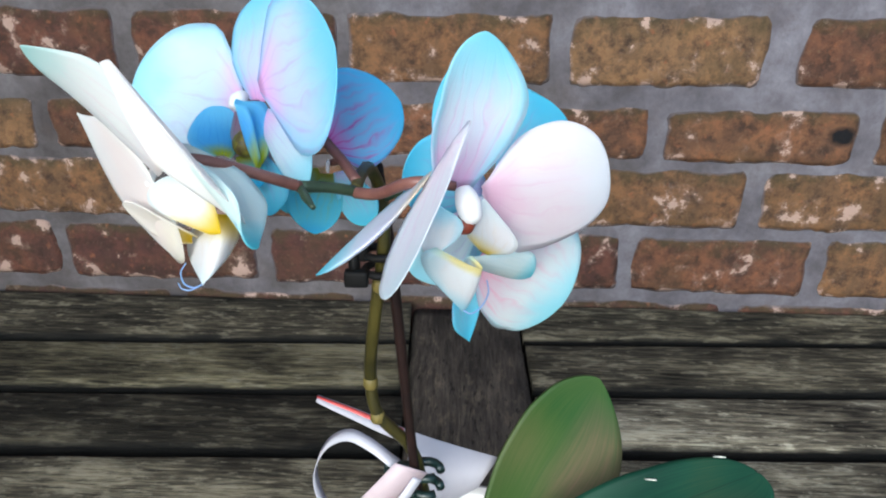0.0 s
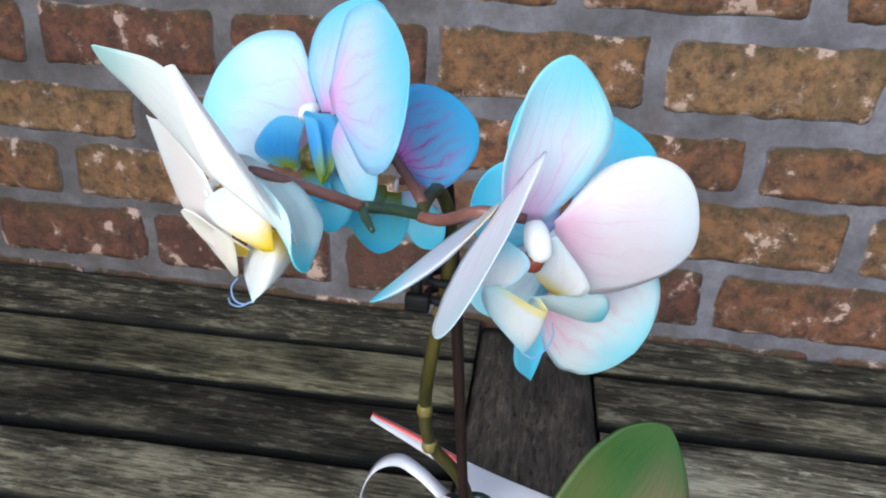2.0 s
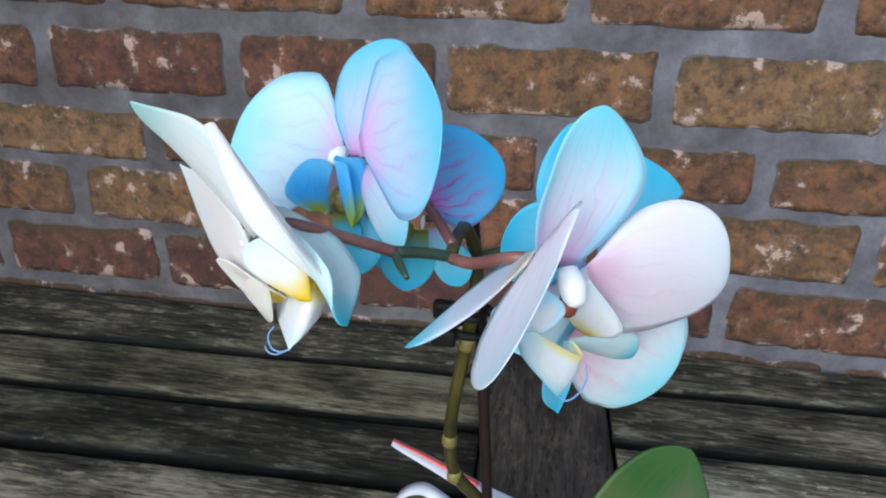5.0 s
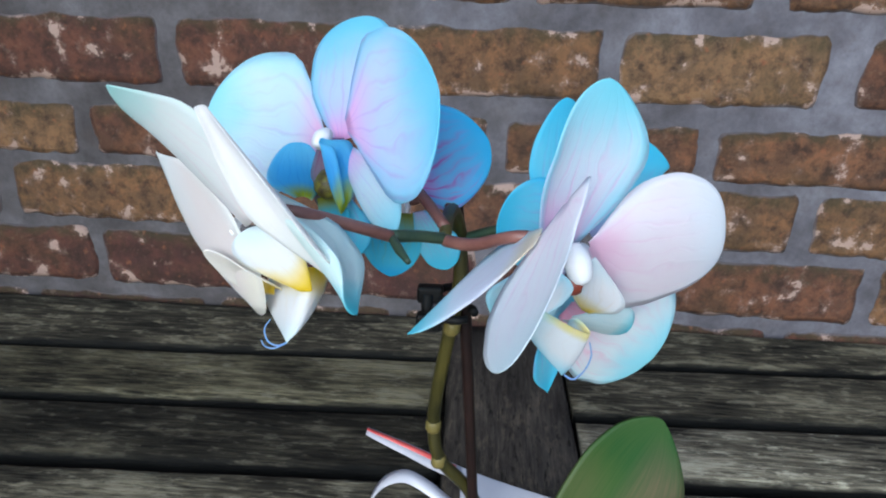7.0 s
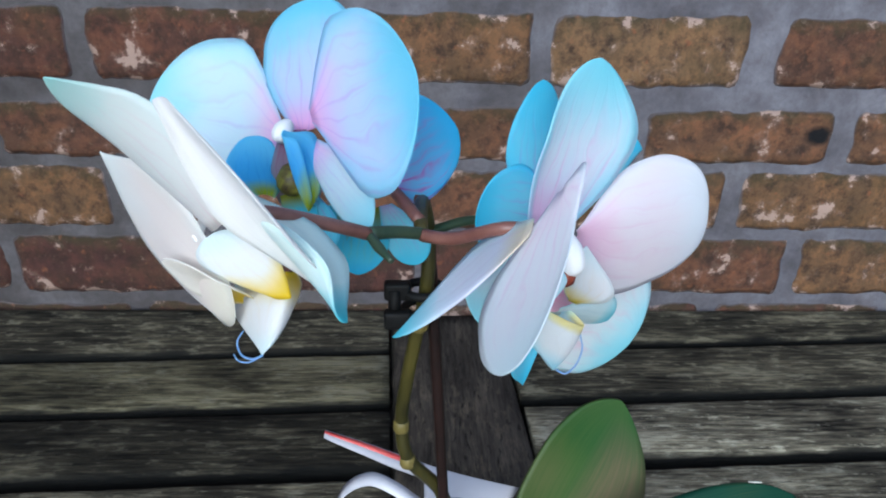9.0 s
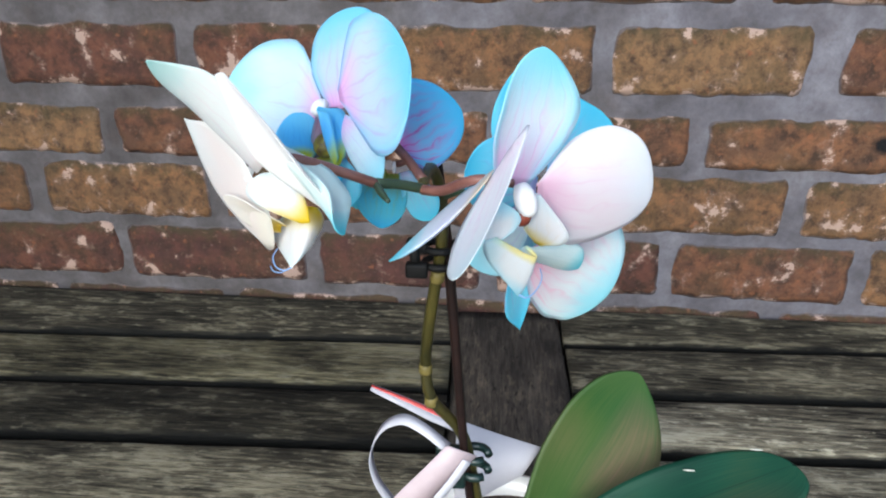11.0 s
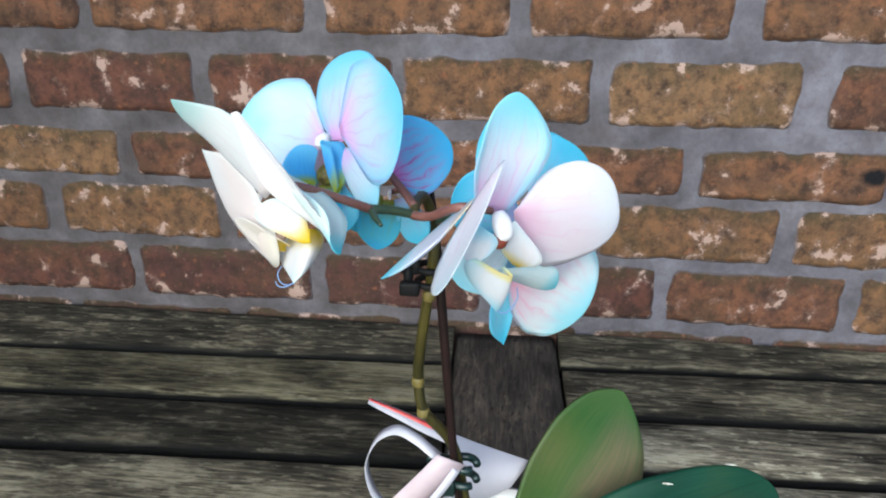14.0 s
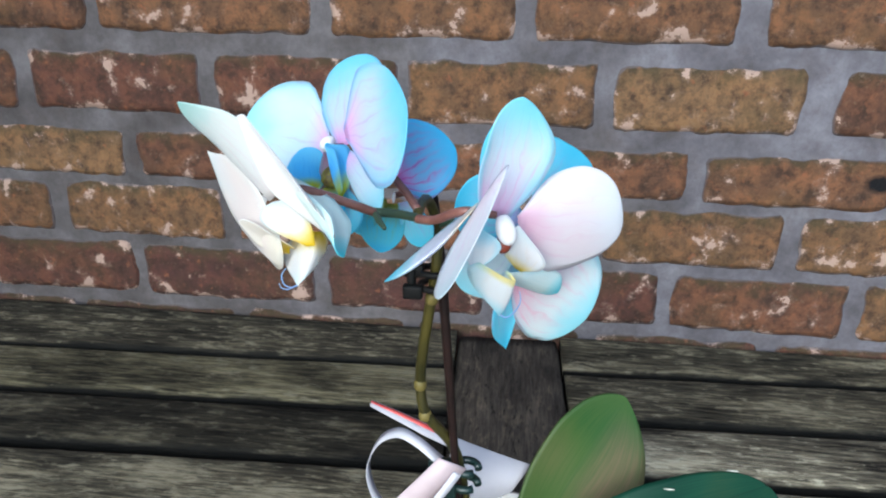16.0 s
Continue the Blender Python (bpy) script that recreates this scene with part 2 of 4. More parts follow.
def plain_material(name, c1, c2, rough, scale=60, bump=0.2, spec=0.5, stretch=None):
    m, n, l, bsdf = material(name, rough)
    tex = n.new("ShaderNodeTexCoord")
    t = noise_tex(n, l, tex.outputs["Object"], scale, 6, 0.6, stretch)
    r = ramp(n, [(0.32, c1), (0.68, c2)])
    l.new(t.outputs[0], r.inputs[0])
    l.new(r.outputs[0], bsdf.inputs["Base Color"])
    bsdf.inputs["Specular IOR Level"].default_value = spec
    if bump:
        bumped(n, l, bsdf, t.outputs[0], bump, 0.001)
    return m


def leaf_material(name, stops, flush, rib_colour):
    m, n, l, bsdf = material(name, 0.48)
    uv = n.new("ShaderNodeUVMap")
    tex = n.new("ShaderNodeTexCoord")
    cloud = noise_tex(n, l, tex.outputs["Object"], 13, 2, 0.4)
    streak = noise_tex(n, l, uv.outputs[0], 1.0, 5, 0.6, (46, 3.5, 1))
    r = ramp(n, stops)
    l.new(calc(n, l, "ADD", calc(n, l, "MULTIPLY", cloud.outputs[0], 0.75), calc(n, l, "MULTIPLY", streak.outputs[0], 0.25)), r.inputs[0])
    sep = n.new("ShaderNodeSeparateXYZ")
    l.new(uv.outputs[0], sep.inputs[0])
    # brown flush on one half, and a pale midrib groove
    half = ramp(n, [(0.48, 0.0), (0.72, 1.0)])
    l.new(sep.outputs[0], half.inputs[0])
    stretch = ramp(n, [(0.2, 0.0), (0.45, 1.0), (0.75, 0.8), (0.95, 0.0)])
    l.new(sep.outputs[1], stretch.inputs[0])
    tint = calc(n, l, "MULTIPLY", calc(n, l, "MULTIPLY", half.outputs[0], stretch.outputs[0]), calc(n, l, "MULTIPLY", streak.outputs[0], flush * 1.6), True)
    c = mix(n, l, tint, r.outputs[0], (0.13, 0.09, 0.055))
    rib = ramp(n, [(0.0, 0.6), (0.018, 0.0)])
    l.new(calc(n, l, "ABSOLUTE", calc(n, l, "SUBTRACT", sep.outputs[0], 0.5)), rib.inputs[0])
    c = mix(n, l, rib.outputs[0], c, rib_colour)
    l.new(c, bsdf.inputs["Base Color"])
    bsdf.inputs["Specular IOR Level"].default_value = 0.2
    bumped(n, l, bsdf, streak.outputs[0], 0.12, 0.001)
    return m


BRICK, MORTAR = brick_material(), mortar_material()
SLAT = wood_material("weathered_slat", (0.0048, 0.0042, 0.0031), (0.028, 0.0245, 0.017), (0.098, 0.086, 0.055), 0.6, bloom=(0.185, 0.167, 0.115))
SLAT_DRY = wood_material("lichened_slat", (0.0078, 0.0067, 0.005), (0.056, 0.049, 0.033), (0.2, 0.176, 0.114), 0.75, bloom=(0.24, 0.215, 0.147))
SLAT_PALE = wood_material("pale_lichened_slat", (0.017, 0.0146, 0.011), (0.15, 0.132, 0.092), (0.46, 0.415, 0.29), 0.95, bloom=(0.52, 0.48, 0.35))
SLAT_OLIVE = wood_material("olive_slat", (0.013, 0.0113, 0.008), (0.085, 0.075, 0.044), (0.235, 0.208, 0.122), 0.7)
PLANK = wood_material("dark_plank", (0.017, 0.0145, 0.012), (0.04, 0.0335, 0.0268), (0.075, 0.063, 0.048), 0.3, (11.0, 1.0, 11.0), (0.15, 0.12, 0.08))
P_PINK = petal_material("petal_blush", (0.93, 0.66, 0.79), (0.94, 0.87, 0.9), (0.91, 0.93, 0.96), (0.88, 0.6, 0.74), 0.35, 0.42, 0.5)
P_DORSAL = petal_material("petal_ice", (0.88, 0.62, 0.82), (0.84, 0.9, 0.96), (0.4, 0.86, 0.96), (0.9, 0.5, 0.76), 0.5, 0.5, 0.42)
P_CREAM = petal_material("petal_cream", (0.93, 0.91, 0.84), (0.94, 0.88, 0.85), (0.91, 0.93, 0.91), (0.88, 0.75, 0.74), 0.15, 0.3, 0.5)
P_CREAM_PALE = petal_material("petal_cream_green", (0.92, 0.88, 0.85), (0.91, 0.92, 0.89), (0.82, 0.91, 0.88), (0.88, 0.66, 0.72), 0.4, 0.4, 0.45, (0.6, 0.88, 0.84))
P_BLUSH_TIP = petal_material("petal_blush_tip", (0.82, 0.76, 0.62), (0.84, 0.86, 0.94), (0.68, 0.87, 0.94), (0.78, 0.62, 0.8), 0.35, 0.35, 0.5, (0.15, 0.68, 0.82))
P_CREAM_TIP = petal_material("petal_cream_cyan", (0.92, 0.92, 0.84), (0.87, 0.95, 0.93), (0.76, 0.94, 0.94), (0.55, 0.75, 0.76), 0.35, 0.3, 0.5, (0.22, 0.76, 0.85))
P_LAV = petal_material("petal_lavender", (0.93, 0.58, 0.88), (0.7, 0.8, 0.97), (0.32, 0.77, 0.95), (0.62, 0.42, 0.82), 0.5, 0.42, 0.42)
P_SKY = petal_material("petal_sky", (0.93, 0.66, 0.88), (0.78, 0.91, 0.97), (0.48, 0.86, 0.96), (0.62, 0.5, 0.85), 0.35, 0.36, 0.5)
P_BLUE = petal_material("petal_blue", (0.88, 0.4, 0.85), (0.36, 0.7, 0.98), (0.15, 0.66, 0.97), (0.72, 0.06, 0.55), 1.0, 0.42, 0.35, vein_width=0.1)
P_AQUA = petal_material("petal_aqua", (0.66, 0.7, 0.94), (0.38, 0.82, 0.95), (0.17, 0.7, 0.9), (0.55, 0.3, 0.75), 0.5, 0.35, 0.4)
P_PALE = petal_material("petal_pale_lilac", (0.94, 0.86, 0.92), (0.92, 0.92, 0.96), (0.85, 0.93, 0.96), (0.88, 0.62, 0.8), 0.4, 0.4, 0.5, vein_width=0.09)
P_IVORY = petal_material("petal_ivory", (0.94, 0.92, 0.9), (0.94, 0.92, 0.9), (0.93, 0.93, 0.9), (0.9, 0.8, 0.8), 0.15, 0.4, 0.6)
P_VEIN = petal_material("petal_veined", (0.86, 0.5, 0.66), (0.82, 0.88, 0.9), (0.42, 0.82, 0.9), (0.88, 0.4, 0.58), 0.6, 0.6, 0.55, vein_width=0.09)
P_LIP = petal_material("lip_white_yellow", (0.86, 0.66, 0.0), (0.92, 0.92, 0.92), (0.84, 0.92, 0.93), (0.8, 0.6, 0.3), 0.2, 0.45, 0.6)
P_LIPWHITE = petal_material("lip_white", (0.9, 0.82, 0.4), (0.92, 0.93, 0.94), (0.55, 0.86, 0.95), (0.85, 0.75, 0.7), 0.2, 0.14, 0.5)
P_LIPCREAM = petal_material("lip_cream_yellow", (0.86, 0.66, 0.0), (0.93, 0.9, 0.84), (0.93, 0.91, 0.86), (0.85, 0.7, 0.6), 0.2, 0.4, 0.6)
P_THROAT = petal_material("throat_wall", (0.32, 0.12, 0.24), (0.42, 0.34, 0.42), (0.4, 0.5, 0.62), (0.3, 0.05, 0.2), 0.8, 0.5, 0.6)
P_LIPBLUE = petal_material("lip_blue_green", (0.5, 0.58, 0.02), (0.18, 0.62, 0.97), (0.3, 0.75, 0.97), (0.05, 0.3, 0.8), 0.35, 0.34, 0.45)
P_LIPTEAL = petal_material("lip_teal_yellow", (0.3, 0.32, 0.02), (0.16, 0.66, 0.84), (0.1, 0.58, 0.86), (0.3, 0.4, 0.05), 0.5, 0.5, 0.7)
P_MAGENTA = petal_material("petal_magenta", (0.75, 0.2, 0.6), (0.82, 0.3, 0.7), (0.75, 0.35, 0.8), (0.6, 0.1, 0.5), 0.4)
COLUMN = plain_material("column_white", (0.82, 0.82, 0.8), (0.9, 0.88, 0.88), 0.4, 90)
THROAT = plain_material("throat_spotted", (0.03, 0.01, 0.018), (0.28, 0.26, 0.02), 0.5, 300)
THROAT_RED = plain_material("throat_red", (0.12, 0.015, 0.01), (0.3, 0.06, 0.02), 0.5, 320)
STEM_BROWN = plain_material("stem_brown", (0.14, 0.055, 0.042), (0.22, 0.1, 0.078), 0.42, 120)
STEM_GREEN = plain_material("stem_green", (0.02, 0.045, 0.026), (0.05, 0.075, 0.04), 0.45, 120)
STALK = plain_material("stalk_olive", (0.0216, 0.0198, 0.0036), (0.081, 0.0666, 0.0108), 0.45, 70, stretch=(1, 1, 0.25))
NODE = plain_material("node_sheath", (0.12, 0.095, 0.02), (0.19, 0.15, 0.04), 0.55, 90)
NODE_PALE = plain_material("dry_scar", (0.55, 0.55, 0.48), (0.7, 0.7, 0.62), 0.7, 120)
STAKE = plain_material("stake_brown", (0.009, 0.005, 0.0045), (0.02, 0.009, 0.007), 0.55, 60, 0.2, 0.25)
CLIP_BLACK = plain_material("clip_black", (0.006, 0.006, 0.006), (0.011, 0.011, 0.011), 0.55, 60, 0.2, 0.12)
CLIP_GREEN = plain_material("clip_green", (0.006, 0.016, 0.014), (0.012, 0.03, 0.026), 0.35, 60)
LEAF = leaf_material("orchid_leaf", [(0.36, (0.02, 0.066, 0.014)), (0.48, (0.042, 0.082, 0.018)), (0.62, (0.075, 0.095, 0.03))], 0.85, (0.035, 0.075, 0.02))
LEAF_DARK = leaf_material("old_orchid_leaf", [(0.36, (0.006, 0.034, 0.02)), (0.5, (0.013, 0.056, 0.031)), (0.66, (0.045, 0.07, 0.03))], 0.3, (0.008, 0.03, 0.018))
PAPER = plain_material("white_card", (0.42, 0.41, 0.445), (0.49, 0.475, 0.505), 0.5, 25, 0.05)
RED = plain_material("red_print", (0.5, 0.045, 0.04), (0.66, 0.12, 0.1), 0.5, 90, 0.05)
BLUSH_RIBBON = plain_material("blush_ribbon", (0.44, 0.35, 0.365), (0.51, 0.415, 0.43), 0.4, 50, 0.05)
RIBBON = plain_material("satin_ribbon", (0.45, 0.445, 0.485), (0.53, 0.52, 0.555), 0.32, 50, 0.05)
POT = plain_material("white_glaze", (0.72, 0.71, 0.69), (0.8, 0.79, 0.77), 0.2, 20, 0.02)
BARK = plain_material("bark_mix", (0.03, 0.02, 0.013), (0.12, 0.075, 0.045), 0.9, 120, 0.8)
PAVING = plain_material("paving", (0.14, 0.13, 0.12), (0.26, 0.245, 0.225), 0.9, 9, 0.5)


# ---------------------------------------------------------------- mesh helpers
def origin_of(ob):
    o = Vector(ob.location)
    while ob.parent:
        ob = ob.parent
        o += ob.location
    return o


def thing(name, at, label, category, group="", kind=""):
    ob = new(name)
    ob.empty_display_size = 0.02
    ob.location = at
    return tagged(ob, label, category, group, kind)


def part(name, bm, mat, parent=None, label="", at=None, smooth=True, thick=0.0):
    """Links a bmesh, whose vertices are in the world, as one mesh object under parent."""
    place = Vector(at) if at is not None else (Vector((0, 0, 0)) if parent is None else origin_of(parent))
    base = origin_of(parent) if parent else Vector((0, 0, 0))
    bmesh.ops.translate(bm, verts=bm.verts, vec=-place)
    me = bpy.data.meshes.new(name)
    for f in bm.faces:
        if smooth is not None:
            f.smooth = smooth
    bm.to_mesh(me)
    bm.free()
    for mt in mat if isinstance(mat, (list, tuple)) else (mat,):
        me.materials.append(mt)
    ob = new(name, me)
    ob.location = place - base
    if parent:
        ob.parent = parent
    if thick:
        s = ob.modifiers.new("thickness", "SOLIDIFY")
        s.thickness, s.offset = thick, 0.0
    if label:
        tagged(ob, label)
    return ob


def box(bm, lo, hi, bevel=0.0, turn=None, wobble=0.0, seed=0):
    made = bmesh.ops.create_cube(bm, size=1.0)["verts"]
    lo, hi = Vector(lo), Vector(hi)
    for v in made:
        v.co = Vector((lo[k] + (v.co[k] + 0.5) * (hi[k] - lo[k]) for k in range(3)))
    if bevel:
        edges = list({e for v in made for e in v.link_edges})
        made = list({v for f in bmesh.ops.bevel(bm, geom=edges, offset=bevel, segments=2, affect="EDGES", profile=0.6)["faces"] for v in f.verts} | {v for v in made if v.is_valid})
    if turn:
        bmesh.ops.transform(bm, matrix=turn, verts=made)
    return made


def tube(bm, points, radii, sides=10, caps=True):
    """A round bar along points, with a radius at each."""
    pts = [Vector(p) for p in points]
    rings = []
    side = None
    for k, p in enumerate(pts):
        way = (pts[min(k + 1, len(pts) - 1)] - pts[max(k - 1, 0)]).normalized()
        if side is None:
            side = way.orthogonal().normalized()
        side = (side - way * side.dot(way)).normalized()
        up = way.cross(side)
        r = radii[k] if isinstance(radii, (list, tuple)) else radii
        rings.append([bm.verts.new(p + r * (math.cos(a) * side + math.sin(a) * up)) for a in [2 * math.pi * s / sides for s in range(sides)]])
    for a, b in zip(rings, rings[1:]):
        for s in range(sides):
            bm.faces.new((a[s], a[(s + 1) % sides], b[(s + 1) % sides], b[s]))
    if caps:
        bm.faces.new(rings[0][::-1]), bm.faces.new(rings[-1])


def curve_points(points, steps=8):
    """Catmull-Rom through points."""
    p = [Vector(q) for q in points]
    p = [2 * p[0] - p[1], *p, 2 * p[-1] - p[-2]]
    out = []
    for k in range(1, len(p) - 2):
        for s in range(steps):
            t = s / steps
            a, b, c, d = p[k - 1], p[k], p[k + 1], p[k + 2]
            out.append(0.5 * (2 * b + (c - a) * t + (2 * a - 5 * b + 4 * c - d) * t * t + (3 * b - a - 3 * c + d) * t ** 3))
    return out + [p[-2]]


def mm(p):
    """A place in millimetres over the table to metres."""
    return Vector((p[0] / 1000, p[1] / 1000, p[2] / 1000 + T))


def petal(base, tip, side, width, peak=0.55, claw=0.18, blunt=0.5, cup=0.0, bend=0.0, curl=0.0, ruffle=0.0, fold=0.0, seed=1, nu=12, nv=24):
    """A petal blade from base to tip (mm over the table). side: the way its width runs; cup, bend, fold: shares of the width or length by
    which the rims, the middle and the halves come forward; curl: how far the tip goes back."""
    b, t = mm(base), mm(tip)
    along = t - b
    length = along.length
    along.normalize()
    s = Vector(side)
    s = (s - along * s.dot(along)).normalized()
    front = s.cross(along)
    bm = bmesh.new()
    uv = bm.loops.layers.uv.new("UVMap")
    w0 = width / 2000
    rows = []
    for j in range(nv + 1):
        v = 1 - (1 - j / nv) ** 2.3
        if v < peak:
            x = v / peak
            w = claw + (1 - claw) * math.sin(x * math.pi / 2) ** 1.2
        else:
            x = (v - peak) / (1 - peak)
            w = max(0.0, 1 - x ** 2) ** blunt
        w = max(w, 0.02)
        row = []
        for i in range(nu + 1):
            u = 2 * i / nu - 1
            wave = noise.noise((u * 1.6 + seed * 3.1, v * 2.2, seed * 1.7))
            frill = noise.noise((math.copysign(4.0, u) + seed * 2.3, v * 9.0, seed * 0.9)) * abs(u)
            f = cup * w0 * u * u * w + bend * length * math.sin(math.pi * v) - curl * length * max(0.0, v - 0.6) ** 2 / 0.16
            f += fold * w0 * abs(u) * w + ruffle * w0 * wave * (0.3 + u * u + 0.4 * v) + 0.035 * w0 * frill * abs(u) * w
            row.append((bm.verts.new(b + along * (length * v) + s * (u * w * w0 * (1 + 0.07 * wave + 0.03 * frill)) + front * f), (i / nu, v)))
        rows.append(row)
    for a, c in zip(rows, rows[1:]):
        for i in range(nu):
            quad = (a[i], a[i + 1], c[i + 1], c[i])
            face = bm.faces.new([q[0] for q in quad])
            for loop, q in zip(face.loops, quad):
                loop[uv].uv = q[1]
    return bm


def spread_petal(base, tip, left, right, vl, vr, claw=0.2, claw_r=None, blunt=0.5, bend=0.0, belly=0.0, ruffle=0.03, seed=1, nu=16, nv=26):
    """A petal blade from base to tip (mm over the table) whose rims pass through left and right, at the shares vl and vr of its length,
    so that it can be lopsided or twisted; belly, bend: shares of the width and length by which the middle and the rib swell."""
    b, t, le, ri = mm(base), mm(tip), mm(left), mm(right)
    along = t - b
    front = (ri - le).cross(along).normalized()
    length = along.length
    out = [le - (b + along * vl), ri - (b + along * vr)]
    lean = (out[0] + out[1]) / 2
    claws = (claw, claw if claw_r is None else claw_r)

    def reach(v, peak, c):
        if v < peak:
            return c + (1 - c) * math.sin(v / peak * math.pi / 2) ** 1.15
        return max(0.0, 1 - ((v - peak) / (1 - peak)) ** 2) ** blunt

    bm = bmesh.new()
    uv = bm.loops.layers.uv.new("UVMap")
    rows = []
    for j in range(nv + 1):
        v = 1 - (1 - j / nv) ** 2.3
        rib = b + along * v + front * (bend * length * math.sin(math.pi * v))
        row = []
        ease = max(0.0, 2 * v - 1) ** 1.5
        arm = [(out[k] - lean * ease) * max(0.015, reach(v, (vl, vr)[k], claws[k])) for k in (0, 1)]
        across, sag = (arm[1] - arm[0]) / 2, (arm[1] + arm[0]) / 2
        half = across.length
        for i in range(nu + 1):
            u = 2 * i / nu - 1
            wave = noise.noise((u * 1.6 + seed * 3.1, v * 2.2, seed * 1.7))
            frill = noise.noise((math.copysign(4.0, u) + seed * 2.3, v * 7.0, seed * 0.9)) * abs(u)
            f = belly * half * math.cos(math.pi * u / 2) + ruffle * half * (wave * (0.3 + u * u) + 0.8 * frill * abs(u))
            p = rib + across * u * (1 + 0.025 * frill) + sag * (u * u) + front * f
            row.append((bm.verts.new(p), (i / nu, v)))
        rows.append(row)
    for a, c in zip(rows, rows[1:]):
        for i in range(nu):
            quad = (a[i], a[i + 1], c[i + 1], c[i])
            face = bm.faces.new([q[0] for q in quad])
            for loop, q in zip(face.loops, quad):
                loop[uv].uv = q[1]
    return bm


# ---------------------------------------------------------------- setting
bm = bmesh.new()
bmesh.ops.create_grid(bm, x_segments=1, y_segments=1, size=60)
tagged(part("ground", bm, PAVING, smooth=False), "grey paved ground under the garden table", "ground", kind="structure")

# brick wall: bed of mortar and courses of worn bricks; heights and joints in mm over the table top
COURSES = [
    (402, 474, [(-1000, -790), (-770, -557), (-539, -266), (-238, -20), (8, 238), (270, 486), (508, 720), (742, 950)]),
    (300, 370, [(-1120, -905), (-885, -672), (-648, -416), (-395, -160), (-144, 86), (108, 326), (368, 580), (602, 815)]),
    (211, 267, [(-980, -770), (-750, -535), (-514, -300), (-276, -34), (-12, 205), (232, 444), (473, 690), (712, 925)]),
    (125, 192, [(-1090, -880), (-860, -659), (-629, -402), (-378, -150), (-126, 88), (112, 329), (357, 572), (594, 805)]),
    (34, 104, [(-1000, -790), (-768, -543), (-528, -278), (-260, -40), (-16, 189), (211, 428), (452, 668), (690, 900)]),
    (-56, 11, [(-1100, -880), (-858, -650), (-626, -404), (-380, -150), (-126, 90), (114, 330), (356, 572), (596, 805)]),
]
# how red (0), brown (0.5) or tan (1) each brick was fired
FIRED = [
    (0.4, 0.5, 0.6, 0.65, 0.6, 0.6, 1.0, 0.7), (0.3, 0.35, 0.2, 0.25, 0.7, 0.95, 0.4, 0.5), (0.5, 0.9, 0.35, 0.5, 0.5, 0.55, 0.6, 0.5),
    (0.3, 0.6, 0.75, 0.5, 0.45, 0.7, 0.75, 0.6), (0.3, 0.15, 0.03, 0.0, 0.1, 0.4, 0.75, 0.6), (0.05, 0.15, 0.0, 0.05, 0.05, 0.1, 0.2, 0.1),
]
wall_mortar_y, wall_back = 0.0022, 0.24
bm = bmesh.new()
box(bm, (-2.6, wall_mortar_y, 0.0), (2.6, wall_back, 2.35))
wall = tagged(part("wall_north", bm, MORTAR, smooth=False), "old brown brick wall with pale grey lime mortar", "wall", kind="structure")


def brick_bm(lo, hi, seed, nx=26, nz=9, fired=0.5, soot=None):
    """A worn brick: a front face pushed about, soft arrises, sides that run back into the mortar."""
    x0, z0, x1, z1 = lo[0], lo[1], hi[0], hi[1]
    bm = bmesh.new()
    worn = bm.verts.layers.float.new("worn")
    top = bm.verts.layers.float.new("top")
    hue = bm.verts.layers.float.new("fired")
    black = bm.verts.layers.float.new("soot")
    foot = bm.verts.layers.float.new("foot")
    grid = []
    rnd = random.Random(seed)
    proud = rnd.uniform(0.0, 0.0025)
    skew = [rnd.uniform(-0.003, 0.003) for _ in range(4)]
    for j in range(nz + 3):
        row = []
        for i in range(nx + 3):
            a, c = (i - 1) / nx, (j - 1) / nz
            aa, cc = min(max(a, 0), 1), min(max(c, 0), 1)
            back = i in (0, nx + 2) or j in (0, nz + 2)
            rim = i in (1, nx + 1) or j in (1, nz + 1)
            near = 0.09 if rim else 0.0
            x = x0 + (x1 - x0) * aa + (skew[0] * (1 - cc) + skew[1] * cc) * (1 if aa < 0.5 else -1)
            z = z0 + (z1 - z0) * cc + skew[2] * (aa - 0.5)
            n1 = noise.noise((x * 30 + seed, z * 30, seed * 0.37))
            n2 = noise.noise((x * 30, z * 30 + seed, seed * 0.71 + 9))
            n3 = noise.noise((x * 95, z * 95 + seed * 2, seed * 0.53))
            x += 0.0045 * n1 + 0.002 * n3
            z += 0.0042 * n2 + 0.0022 * n3
            if rim and (aa in (0, 1)) and (cc in (0, 1)):
                x += 0.0025 * (1 if aa == 0 else -1)
                z += 0.002 * (1 if cc == 0 else -1)
            y = 0.0019 + 0.0004 * n3 if rim else -proud + 0.002 * n1 + 0.0006 * n3
            if back:
                y = 0.03
            v = bm.verts.new((x, y, z))
            v[worn] = 1.0 if rim or back else 0.15
            v[hue] = fired
            v[foot] = max(0.0, 0.35 - cc) / 0.35
            v[black] = max(0.0, 1 - math.hypot((x - soot[0]) / 0.03, (z - soot[1]) / 0.02)) if soot else 0.0
            v[top] = max(0.0, cc - 0.45) / 0.55
            row.append(v)
        grid.append(row)
    for a, c in zip(grid, grid[1:]):
        for i in range(nx + 2):
            f = bm.faces.new((a[i], a[i + 1], c[i + 1], c[i]))
            f.smooth = max(v.co.y for v in f.verts) < 0.02
    return bm


